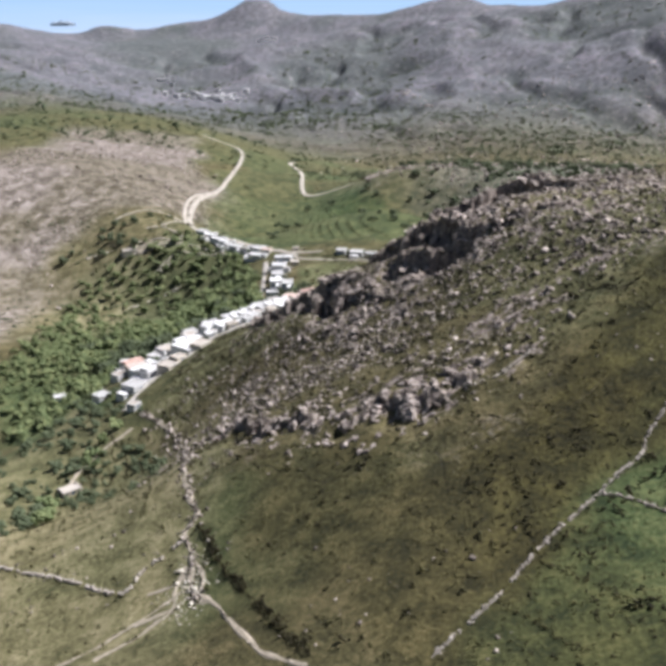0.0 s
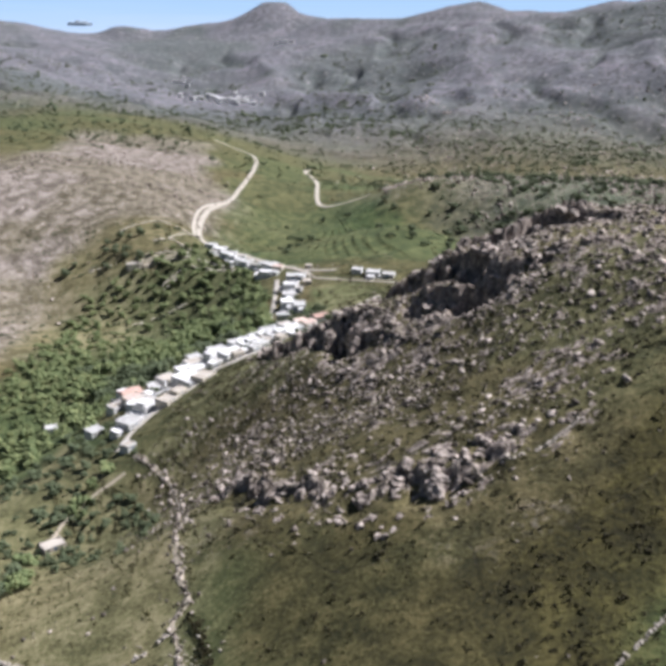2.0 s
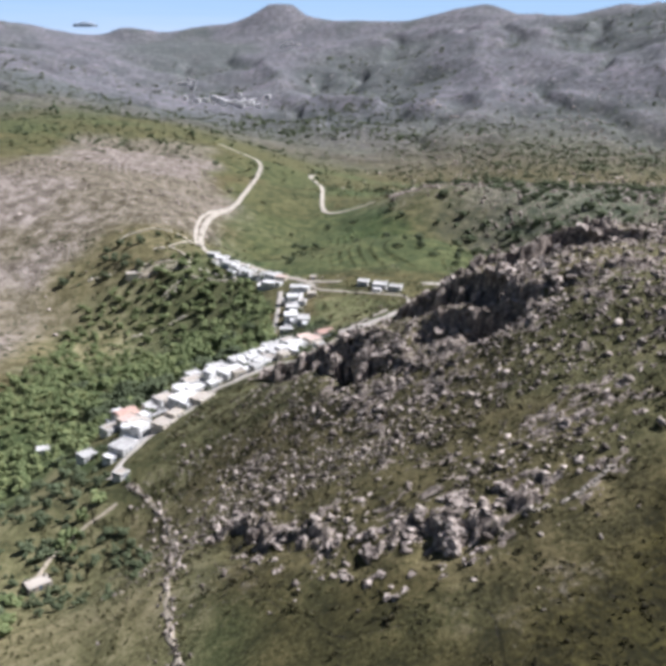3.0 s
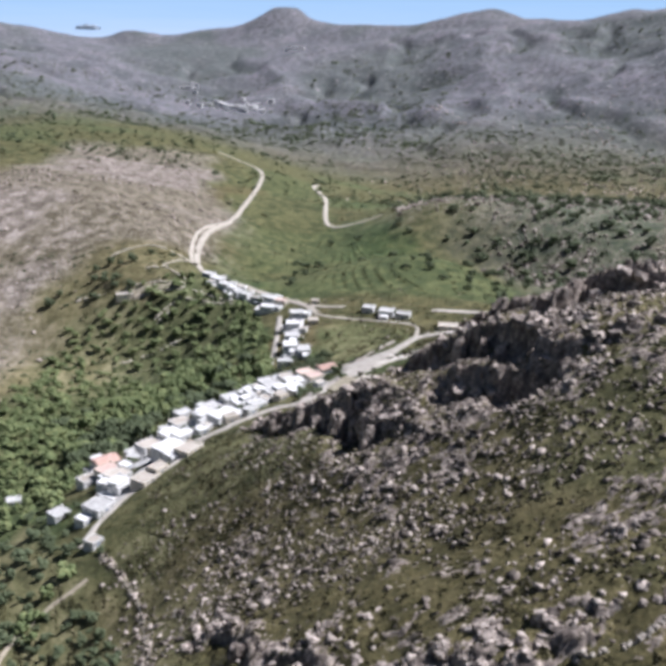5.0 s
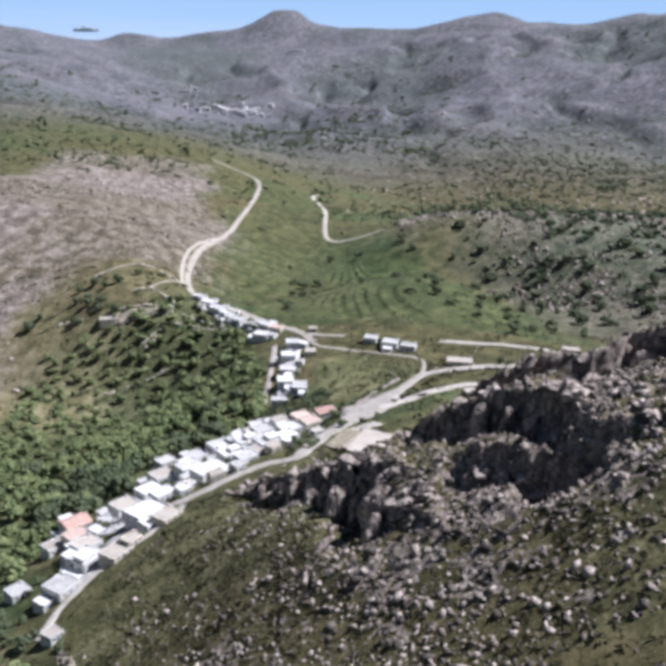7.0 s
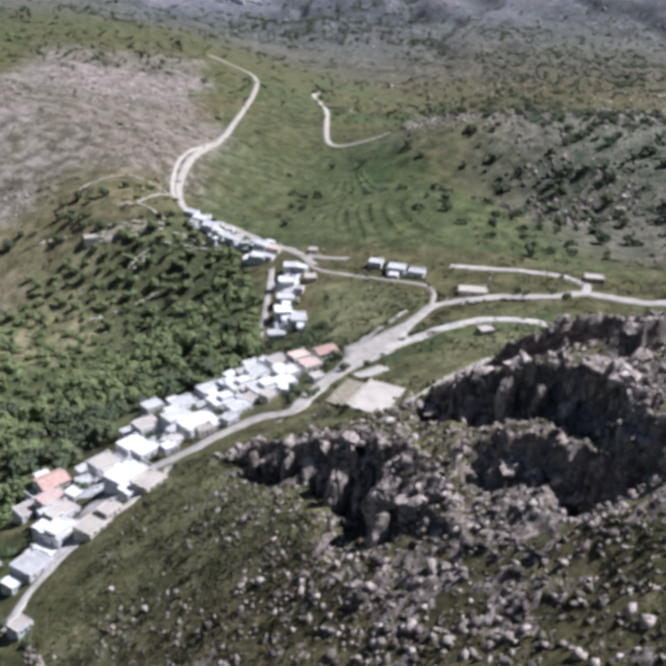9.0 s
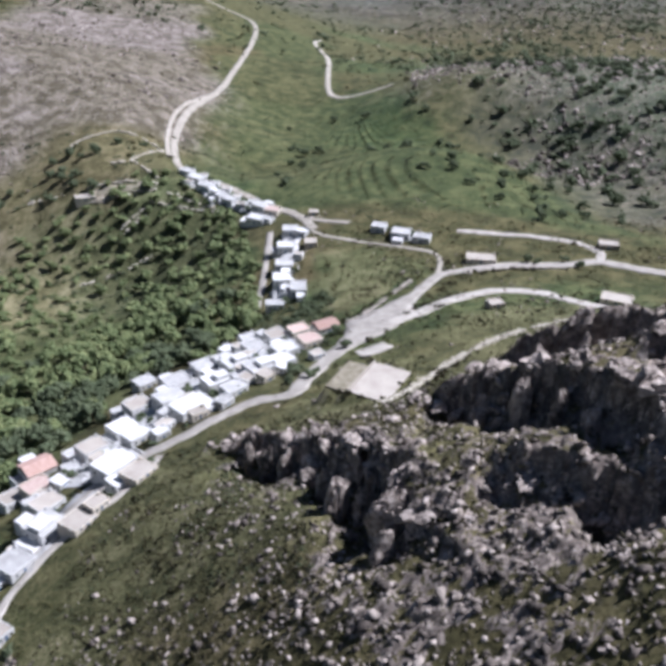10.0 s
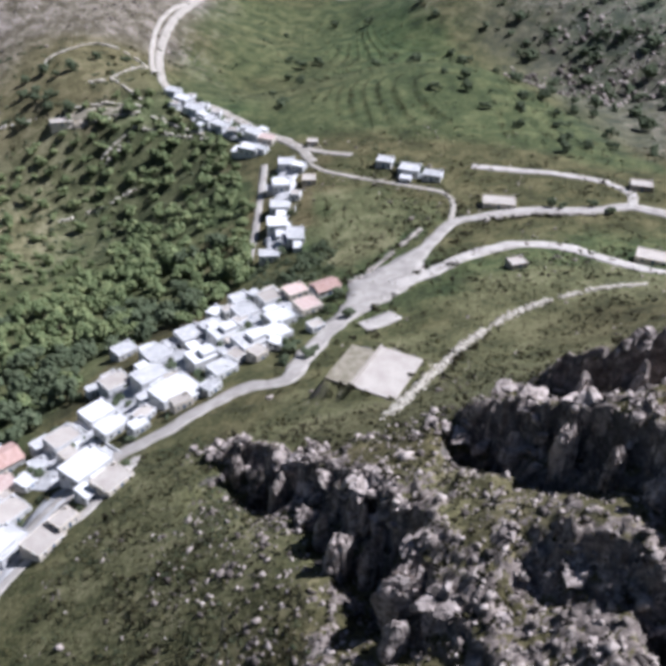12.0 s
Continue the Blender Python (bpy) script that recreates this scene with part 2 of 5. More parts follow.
SKYLINE_HILLS = [  # x, y, height, radius
    (700, 4000, 17.4, 200), (600, 4200, 8.6, 1000), (700, 4200, -24.3, 200), (0, 4200, 70.9, 200),
    (-1300, 4200, 49.6, 200), (-1000, 4300, 63.3, 110), (-1200, 4300, 20, 110), (-400, 4400, 124.4, 200),
    (400, 4400, 16.4, 200), (-500, 4400, -14.5, 110), (-800, 4400, 58.1, 200), (-200, 4400, 24.9, 110),
    (-600, 4400, 3.3, 110), (0, 4400, 17.5, 110), (600, 4400, 44, 110), (-700, 4400, 16, 110),
    (200, 4500, -32, 200), (-1200, 4500, -94.8, 600), (-1600, 4500, 40, 200), (-300, 4500, 49.8, 110),
    (-100, 4500, 13.6, 110), (-2400, 4800, -88.7, 1000),
]


SUMMITS = [  # x, y, height, radius
    (-222, 4440, -32, 62), (-365, 4440, 14, 70), (-1080, 4280, 15, 100), (40, 4212, -10, 110), (170, 4104, 9, 80),
    (480, 3960, -21, 170), (640, 3900, -14, 90), (525, 3975, 11, 62), (735, 3850, 22, 80), (960, 3600, 16, 90), (1130, 3640, 58, 130),
]


def lattice(ix, iy, seed):
    h = np.sin(ix * 127.1 + iy * 311.7 + seed * 74.7) * 43758.5453
    return h - np.floor(h)


def value_noise(x, y, seed):
    ix, iy = np.floor(x), np.floor(y)
    fx, fy = x - ix, y - iy
    fx, fy = fx * fx * (3 - 2 * fx), fy * fy * (3 - 2 * fy)
    a, b = lattice(ix, iy, seed), lattice(ix + 1, iy, seed)
    c, d = lattice(ix, iy + 1, seed), lattice(ix + 1, iy + 1, seed)
    return (a + (b - a) * fx) * (1 - fy) + (c + (d - c) * fx) * fy - 0.5


def fbm(x, y, size, octaves=4, seed=1):
    total, amp = 0.0, 1.0
    for k in range(octaves):
        total = total + amp * value_noise(x / size * 2 ** k + 17.3 * k, y / size * 2 ** k - 9.1 * k, seed + k)
        amp *= 0.5
    return total


def smooth(a, b, v):
    t = np.clip((v - a) / (b - a), 0, 1)
    return t * t * (3 - 2 * t)


def inside(x, y, ring, soft):
    """1 inside a ring of corners, 0 outside, soft metres of change, with an uneven edge."""
    x, y = np.asarray(x, float), np.asarray(y, float)
    rx, ry, pad = [c[0] for c in ring], [c[1] for c in ring], soft * 5
    box = (x > min(rx) - pad) & (x < max(rx) + pad) & (y > min(ry) - pad) & (y < max(ry) + pad)
    if not box.all():
        out = np.zeros(np.shape(x))
        if box.any():
            out[box] = inside(x[box], y[box], ring, soft)
        return out
    x = x + fbm(x, y, soft * 4, 3, 31) * soft * 3
    y = y + fbm(x, y, soft * 4, 3, 47) * soft * 3
    dist = np.full(np.shape(x), 1e9)
    odd = np.zeros(np.shape(x), bool)
    for (ax, ay), (bx, by) in zip(ring, ring[1:] + ring[:1]):
        ex, ey = bx - ax, by - ay
        t = np.clip(((x - ax) * ex + (y - ay) * ey) / (ex * ex + ey * ey + 1e-9), 0, 1)
        dist = np.minimum(dist, np.hypot(x - ax - t * ex, y - ay - t * ey))
        odd ^= ((ay > y) != (by > y)) & (x < ex * (y - ay) / (ey + 1e-9 * (ey == 0)) + ax)
    return smooth(-soft, soft, np.where(odd, dist, -dist))


LOWTERRACE = [(-150, 470), (-115, 440), (-98, 400), (-72, 350), (-75, 320), (-130, 330), (-180, 400)]
GROVE = [(-235, 725), (-225, 800), (-140, 837), (-83, 800), (-64, 736), (-60, 625), (-72, 606), (-98, 598), (-112, 560), (-130, 530), (-142, 480), (-170, 440), (-235, 580)]
LOWGROVE = [(-124, 300), (-114, 306), (-123, 355), (-112, 372), (-117, 394), (-106, 415), (-112, 460), (-142, 480), (-175, 440), (-230, 380), (-220, 300)]
BARE = [(-370, 960), (-360, 1359), (-225, 1416), (-150, 1143), (-152, 914), (-232, 914), (-250, 800), (-238, 725), (-420, 690)]
BOWL = [(-137, 1400), (-140, 900), (-120, 845), (-72, 803), (36, 745), (180, 690), (115, 840), (80, 930), (45, 1040), (-15, 1135), (-49, 1300), (-60, 1450)]
TERRACES = [(-85, 1060), (-85, 920), (-16, 790), (100, 750), (110, 860), (90, 930), (40, 1010), (-24, 1110)]
ORCHARD = [(-262, 740), (-225, 815), (-140, 837), (-83, 800), (-75, 730), (-180, 690)]
FIELD = [(-28, 714), (25, 689), (28, 660), (-7, 620), (-27, 632)]
MEADOW = [(-40, 508), (-23, 518), (10, 560), (60, 610), (120, 590), (165, 560), (150, 470), (60, 468), (18, 464), (3, 463), (-20, 478)]
ROCKFIELD = [(-60, 345), (-45, 330), (-20, 282), (25, 250), (50, 268), (75, 300), (110, 330), (150, 380), (140, 430), (60, 440), (16, 452), (2, 425), (-12, 402), (-30, 388), (-55, 378)]
SCRUBBY = [(-88, 440), (-62, 500), (-30, 478), (-20, 440), (-14, 405), (-55, 385), (-85, 400)]
ROCKBUSH = [(50, 1100), (110, 960), (140, 860), (185, 740), (330, 720), (420, 1000), (300, 1500), (120, 1350)]
PADDOCK = [(-60, 232), (-118, 275), (-125, 330), (-100, 340), (-70, 320), (-50, 250)]
HEATH = [(-52, 330), (-41, 280), (-37, 245), (-20, 207), (0, 167), (15, 60), (220, 60), (220, 330), (130, 325), (60, 270), (25, 246), (-15, 264), (-32, 305)]
LOWGREEN = [(45, 200), (95, 235), (140, 200), (120, 120), (10, 120), (25, 165)]


# crest lines of rock steps; the ground drops on the right-hand side of each
SCARP_CLIFF = [(14, 460), (20, 456), (26, 452), (32, 444), (37, 437), (43, 431), (49, 422), (54, 410), (57, 398)]
SCARP_TOWER = [(30, 463), (36, 459), (43, 456), (51, 453), (60, 450), (72, 446)]
SCARP_PEAK = [(54, 424), (60, 424), (67, 427), (75, 431), (85, 429), (96, 421), (104, 412)]
SCARP_SPUR = [(68, 392), (76, 390), (85, 388), (94, 383)]
SCARP_LEDGE = [(24, 414), (29, 409), (34, 405), (39, 401), (45, 397), (54, 393), (66, 389)]
SCARP_KNOLL = [(-52, 492), (-38, 487), (-27, 473), (-20, 464), (-12, 457), (-4, 441), (2, 432), (6, 421), (9, 411), (13, 401)]
SCARP_NEAR = [(-45, 342), (-40, 326), (-32, 320), (-24, 306), (-14, 300), (-9, 290)]
SCARP_NEAR_EAST = [(0, 288), (7, 279), (17, 282), (25, 273), (36, 274), (45, 279)]
SCARPS = [(SCARP_CLIFF, 18, 14, 2.5), (SCARP_TOWER, 13, 11, 6.0), (SCARP_PEAK, 13, 11, 3.5), (SCARP_SPUR, 6, 8, 1.0), (SCARP_LEDGE, 15, 13, 1.5), (SCARP_KNOLL, 13, 13, 3.0), (SCARP_NEAR, 8, 8, 0.8), (SCARP_NEAR_EAST, 7.5, 8, 0.8)]


RIDGE = [(-72, 350), (-52, 322), (-28, 276), (22, 236), (62, 252), (112, 318), (168, 370), (172, 470), (60, 492), (12, 486), (-24, 506), (-56, 512), (-66, 494), (-40, 462), (-34, 420), (-40, 396), (-66, 384)]


def cells(x, y, size, seed):
    """Cells of a broken rock bed: tone of the nearest block, its tilted lift, and the gap to the next."""
    wx, wy = x + fbm(x, y, size * 0.9, 2, seed) * size * 0.5, y + fbm(x, y, size * 0.9, 2, seed + 5) * size * 0.5
    ix, iy = np.floor(wx / size), np.floor(wy / size)
    near, next_, tone, lift = np.full(np.shape(x), 9.0), np.full(np.shape(x), 9.0), np.zeros(np.shape(x)), np.zeros(np.shape(x))
    for dx in (-1, 0, 1):
        for dy in (-1, 0, 1):
            cx, cy = ix + dx, iy + dy
            ox, oy = wx / size - cx - lattice(cx, cy, seed), wy / size - cy - lattice(cx, cy, seed + 1)
            d, closer = np.hypot(ox, oy), None
            closer = d < near
            next_ = np.where(closer, near, np.minimum(next_, d))
            tone = np.where(closer, lattice(cx, cy, seed + 2), tone)
            lift = np.where(closer, ox * (lattice(cx, cy, seed + 3) - 0.5) + oy * (lattice(cx, cy, seed + 4) - 0.5), lift)
            near = np.where(closer, d, near)
    return tone, lift, smooth(0.0, 0.16, next_ - near)


def rock_bed(x, y, edge):
    """Lift of the broken rock over the grass, and how much of it is bare rock."""
    k = inside(x, y, RIDGE, 8) * np.clip(np.maximum(edge, inside(x, y, ROCKFIELD, 12) * (0.3 + 0.2 * smooth(350, 390, y) + 0.45 * smooth(-0.05, 0.35, fbm(x, y, 9, 4, 11)))), 0, 1)
    t1, l1, g1 = cells(x, y, 5.0, 201)
    t2, l2, g2 = cells(x, y, 2.0, 211)
    t3, l3, g3 = cells(x, y, 13.0, 221)
    proud = smooth(0.25, 0.6, 0.55 * t1 + 0.45 * t2)
    lift = k * (0.45 + 0.4 * edge) * (proud * (1.7 * t1 * g1 + 0.9 * t2 * g2) + 1.7 * l1 + 1.2 * l2 + 1.5 * l3 - 0.5)
    return lift, smooth(0.26, 0.44, k * (0.1 + 0.42 * t1 + 0.52 * t2) * (0.55 + 0.45 * g2))


def rock_steps(x, y, z):
    wx, wy = x + fbm(x, y, 9, 3, 81) * 5, y + fbm(x, y, 9, 3, 83) * 5
    edge = np.zeros(np.shape(x))
    blocky = 0.62 * cells(x, y, 8.0, 231)[0] + 0.38 * cells(x, y, 3.6, 241)[0]
    for line, drop, reach, lift in SCARPS:
        best, side, along = np.full(np.shape(x), 1e9), np.ones(np.shape(x)), np.zeros(np.shape(x))
        for k, ((ax, ay), (bx, by)) in enumerate(zip(line, line[1:])):
            ex, ey = bx - ax, by - ay
            t = np.clip(((wx - ax) * ex + (wy - ay) * ey) / (ex * ex + ey * ey), 0, 1)
            dx, dy = wx - ax - t * ex, wy - ay - t * ey
            d = np.hypot(dx, dy)
            side = np.where(d < best, np.sign(ex * dy - ey * dx), side)
            along = np.where(d < best, k + t, along)
            best = np.minimum(best, d)
        s = best * side + 3.6 * (blocky - 0.5)
        low = (0.6 * (1 - smooth(-2.5, 0.5, s)) + 0.4 * (1 - smooth(-5.5, -3.0, s))) * np.exp(-(best / reach) ** 2)
        crest = smooth(-1.5, 0.5, s) * np.exp(-(best / 9.0) ** 2)
        drop = drop * (0.55 + 0.65 * smooth(-0.3, 0.35, fbm(x, y, 26, 2, 87))) * smooth(0, 2.2, along) * (0.4 + 0.6 * smooth(0, 1.5, len(line) - 1 - along))
        z = z - drop * low + lift * crest * smooth(0, 1.5, along) * smooth(0, 1.5, len(line) - 1 - along)
        edge = np.maximum(edge, np.exp(-((s - 1.5) / 5.5) ** 2) * smooth(0, 1.2, along))
    return z, edge


def terrace_steps(x, y, z):
    k = np.maximum(inside(x, y, TERRACES, 12), 0.8 * inside(x, y, ORCHARD, 12))
    step = 1.9
    f = z / step
    return z + k * (step * (np.floor(f) + smooth(0.8, 1.0, f - np.floor(f))) - z)


def broad_height(x, y):
    z = np.full(np.shape(x), BASE)
    for hx, hy, h, r in NEAR_HILLS + MIDDLE_HILLS + VALLEY_HILLS + FAR_HILLS + SKYLINE_HILLS + SUMMITS:
        z = z + h * np.exp(-((x - hx) ** 2 + (y - hy) ** 2) / r ** 2)
    return z


def ravines(x, y):
    """High on the spurs and low in the ravines of the far hills."""
    return 0.5 - np.abs(fbm(x + 0.35 * y, y * 0.8, 620, 5, 9)) - 0.25 * np.maximum(0, 0.12 - np.abs(fbm(x, y, 330, 3, 19))) / 0.12


def height(x, y):
    x, y = np.asarray(x, float), np.asarray(y, float)
    z = terrace_steps(x, y, broad_height(x, y))
    z = np.array(z, ndmin=1)
    near = np.broadcast_to((x > -95) & (x < 190) & (y > 215) & (y < 535), z.shape)
    if near.any():
        px, py = np.broadcast_to(x, z.shape)[near], np.broadcast_to(y, z.shape)[near]
        pz, edge = rock_steps(px, py, z[near])
        pz = pz + rock_bed(px, py, edge)[0]
        # the level shelf of the court and its yard
        u, v = (px - 4.5) * 0.906 + (py - 518) * -0.423, (px - 4.5) * 0.423 + (py - 518) * 0.906
        shelf = smooth(11, 8, np.abs(u)) * smooth(16, 12.5, np.abs(v))
        yard = smooth(-20, -16, u) * smooth(-6, -8, u) * smooth(15, 11, np.abs(v))
        pz = pz + shelf * (45.6 - pz)
        z[near] = pz + yard * (1 - shelf) * (44.0 - pz)
    away = np.hypot(x, y - 150)
    z = z + fbm(x, y, 28, 4, 3) * (0.9 + 1.6 * inside(x, y, ROCKFIELD, 12)) * smooth(60, 200, y)
    z = z + (ravines(x, y) - 0.3) * 100 * smooth(1500, 2600, away) * (1 - smooth(3500, 3900, away))
    z = z + fbm(x, y, 90, 4, 15) * 7 * smooth(1000, 2000, away)
    z = z + 19 * np.exp(-((x - 122) ** 2 + (y - 922) ** 2) / 5600.0) - 26 * np.exp(-((x - 160) ** 2 + (y - 1060) ** 2) / 7400.0)
    mesa = smooth(420, 300, np.hypot(x + 330, y - 4425))
    z = np.where(z > 164, z + mesa * (164 + 0.15 * (z - 164) - z), z)
    return z


def ground_z(x, y):
    return float(height(np.array([x]), np.array([y]))[0])


def mesh_object(name, verts, faces, mat, parent=None, smooth_faces=False):
    me = bpy.data.meshes.new(name)
    me.from_pydata(verts, [], faces)
    me.materials.append(mat)
    if smooth_faces:
        me.shade_smooth()
    ob = new(name, me)
    if parent:
        ob.parent = parent
    return ob


def part(name, bm, mat, parent, label=""):
    me = bpy.data.meshes.new(name)
    bm.to_mesh(me)
    bm.free()
    me.materials.append(mat)
    ob = new(name, me)
    ob.parent = parent
    return tagged(ob, label=label)


def build_ground():
    ys = list(np.arange(-700, 110, 18)) + list(np.arange(110, 740, 2.3))
    while ys[-1] < 4750:
        ys.append(ys[-1] + (2.4 if ys[-1] < 1120 else 2.4 + (ys[-1] - 1120) * 0.011))
    ys = np.array(ys)
    s = np.linspace(-1, 1, 431)
    u = np.sign(s) * np.abs(s) ** 1.3
    yy = np.repeat(ys[:, None], len(u), 1)
    xx = u[None, :] * (260 + 0.62 * np.maximum(yy + 60, 0)) 
    zz = height(xx, yy)
    n, m = yy.shape
    zz = zz - 3.5 * smooth(0.75, 1.0, inside(xx, yy, RIDGE, 8))
    return ground_sheet("ground", xx, yy, zz, np.ones((n - 1, m - 1), bool), "olive and green hillside ground with terraces and bare stony slopes", "ground")


def build_ridge():
    """The finely broken rock of the ridge, which dips under the ground at its edge."""
    xx, yy = np.meshgrid(np.arange(-84, 184, 0.55), np.arange(224, 526, 0.55))
    kept = inside(xx, yy, RIDGE, 8)
    zz = np.zeros(xx.shape)
    near = kept > 0.001
    zz[near] = height(xx[near], yy[near]) + 0.12 - 3.0 * (1 - smooth(0.03, 0.35, kept[near]))
    return ground_sheet("rock_ridge", xx, yy, zz, kept[:-1, :-1] > 0.03, "broken pale rock ridge with grass and scrub in its hollows", "rock")


def ground_sheet(name, xx, yy, zz, use, label, category):
    n, m = xx.shape
    co = np.stack([xx, yy, zz], -1).reshape(-1, 3)
    idx = np.arange(n * m).reshape(n, m)
    quads = np.stack([idx[:-1, :-1], idx[:-1, 1:], idx[1:, 1:], idx[1:, :-1]], -1)[use].reshape(-1, 4)
    pick = np.unique(quads)
    back = np.zeros(n * m, np.int64)
    back[pick] = np.arange(len(pick))
    quads = back[quads]
    me = bpy.data.meshes.new(name)
    me.vertices.add(len(pick))
    me.vertices.foreach_set("co", co[pick].ravel())
    me.loops.add(quads.size)
    me.loops.foreach_set("vertex_index", quads.ravel().astype(np.int32))
    me.polygons.add(len(quads))
    me.polygons.foreach_set("loop_start", np.arange(0, quads.size, 4, dtype=np.int32))
    me.polygons.foreach_set("use_smooth", np.ones(len(quads), bool))
    me.update(calc_edges=True)
    x, y = xx.ravel()[pick], yy.ravel()[pick]
    away = np.hypot(x, y - 150)
    patch = smooth(0.0, 0.35, fbm(x, y, 120, 4, 71))
    green = np.maximum.reduce([inside(x, y, BOWL, 18), inside(x, y, GROVE, 10) * 0.9, inside(x, y, LOWGROVE, 10) * 0.85, inside(x, y, FIELD, 5) * 1.0, inside(x, y, MEADOW, 8) * 0.4, inside(x, y, PADDOCK, 8) * 0.9, inside(x, y, LOWGREEN, 8) * 0.6, inside(x, y, SCRUBBY, 8) * 0.25, inside(x, y, ROCKBUSH, 60) * 0.65, 0.62 * smooth(700, 790, y) * smooth(1600, 1300, y) * smooth(-150, -110, x) * smooth(430, 340, x), 0.6 * smooth(-15, -60, x) * smooth(430, 330, y), 0.9 * inside(x, y, LOWTERRACE, 10), 0.5 * smooth(545, 590, y) * smooth(790, 740, y) * smooth(-40, -10, x)])
    hill = smooth(1150, 1400, y) * (1 - smooth(1900, 2200, y)) * smooth(200, -100, x)
    green = np.clip(np.maximum(green, hill * 0.75) + (patch - 0.5) * 0.6, 0, 1)
    green = green * (1 - 0.7 * inside(x, y, HEATH, 10) * (1 - inside(x, y, LOWGREEN, 10)))
    green = green * (1 - 0.42 * smooth(800, 870, y) * smooth(20, -70, x))  # drier grass along the hill road
    bare = np.clip(np.maximum(inside(x, y, BARE, 30) * smooth(-126, -143, x) * (0.45 + 0.7 * patch), 0.06 * inside(x, y, ORCHARD, 15)), 0, 1)
    stony = np.clip(np.maximum.reduce([inside(x, y, ROCKFIELD, 14), inside(x, y, ROCKBUSH, 30) * 0.45, 0.45 * inside(x, y, BARE, 30), 0.12 * smooth(1500, 2200, away) * patch]), 0, 1)
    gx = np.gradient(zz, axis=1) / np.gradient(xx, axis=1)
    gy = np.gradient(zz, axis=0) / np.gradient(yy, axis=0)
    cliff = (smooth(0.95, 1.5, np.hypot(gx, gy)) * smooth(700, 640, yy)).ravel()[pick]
    # the haze-tinted upland colour sets in with distance
    hazy_moor = np.maximum(smooth(1450, 2600, away), 0.25 * inside(x, y, ROCKBUSH, 40))
    ravine_tint = smooth(0.36, 0.1, ravines(x, y)) * smooth(1500, 2200, away)
    me.attributes.new("ravine_tint", "FLOAT", "POINT").data.foreach_set("value", ravine_tint.astype(np.float32))
    rock = np.zeros_like(x)
    near = (x > -95) & (x < 190) & (y > 215) & (y < 535)
    rock[near] = rock_bed(x[near], y[near], rock_steps(x[near], y[near], np.zeros(near.sum()))[1])[1]
    straw = np.clip(np.maximum.reduce([0.85 * inside(x, y, PADDOCK, 12), 0.95 * smooth(-32, -60, x) * smooth(420, 350, y), 0.1 * inside(x, y, ORCHARD, 15), 0.4 * inside(x, y, MEADOW, 8), 0.1 * inside(x, y, GROVE, 10), 0.85 * inside(x, y, LOWTERRACE, 10), 0.32 * inside(x, y, SCRUBBY, 8), 0.1 * inside(x, y, ROCKBUSH, 30), 0.55 * inside(x, y, FIELD, 6), (0.2 + 0.3 * smooth(360, 410, y)) * inside(x, y, ROCKFIELD, 12), 0.7 * smooth(-130, -200, x) * smooth(640, 720, y) * smooth(950, 850, y)]) * (0.6 + 0.6 * patch), 0, 1)
    me.attributes.new("straw", "FLOAT", "POINT").data.foreach_set("value", straw.astype(np.float32))
    stony = stony * (1 - inside(x, y, RIDGE, 8))
    zone = np.stack([green, bare, stony, np.ones_like(x)], -1)
    # brush colour is weighted up towards +x, which darkens that side of the slope
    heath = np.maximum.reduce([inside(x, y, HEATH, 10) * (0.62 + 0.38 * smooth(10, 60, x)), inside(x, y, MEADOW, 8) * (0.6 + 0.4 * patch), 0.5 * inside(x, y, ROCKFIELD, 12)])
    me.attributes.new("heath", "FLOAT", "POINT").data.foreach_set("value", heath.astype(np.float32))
    me.attributes.new("rock", "FLOAT", "POINT").data.foreach_set("value", rock.astype(np.float32))
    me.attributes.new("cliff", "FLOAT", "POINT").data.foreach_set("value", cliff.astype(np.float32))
    me.color_attributes.new("zone", "FLOAT_COLOR", "POINT").data.foreach_set("color", zone.ravel().astype(np.float32))
    me.attributes.new("hazy_moor", "FLOAT", "POINT").data.foreach_set("value", hazy_moor.astype(np.float32))
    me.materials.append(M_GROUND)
    return tagged(new(name, me), label=label, category=category, kind="structure")


build_ground()
build_ridge()


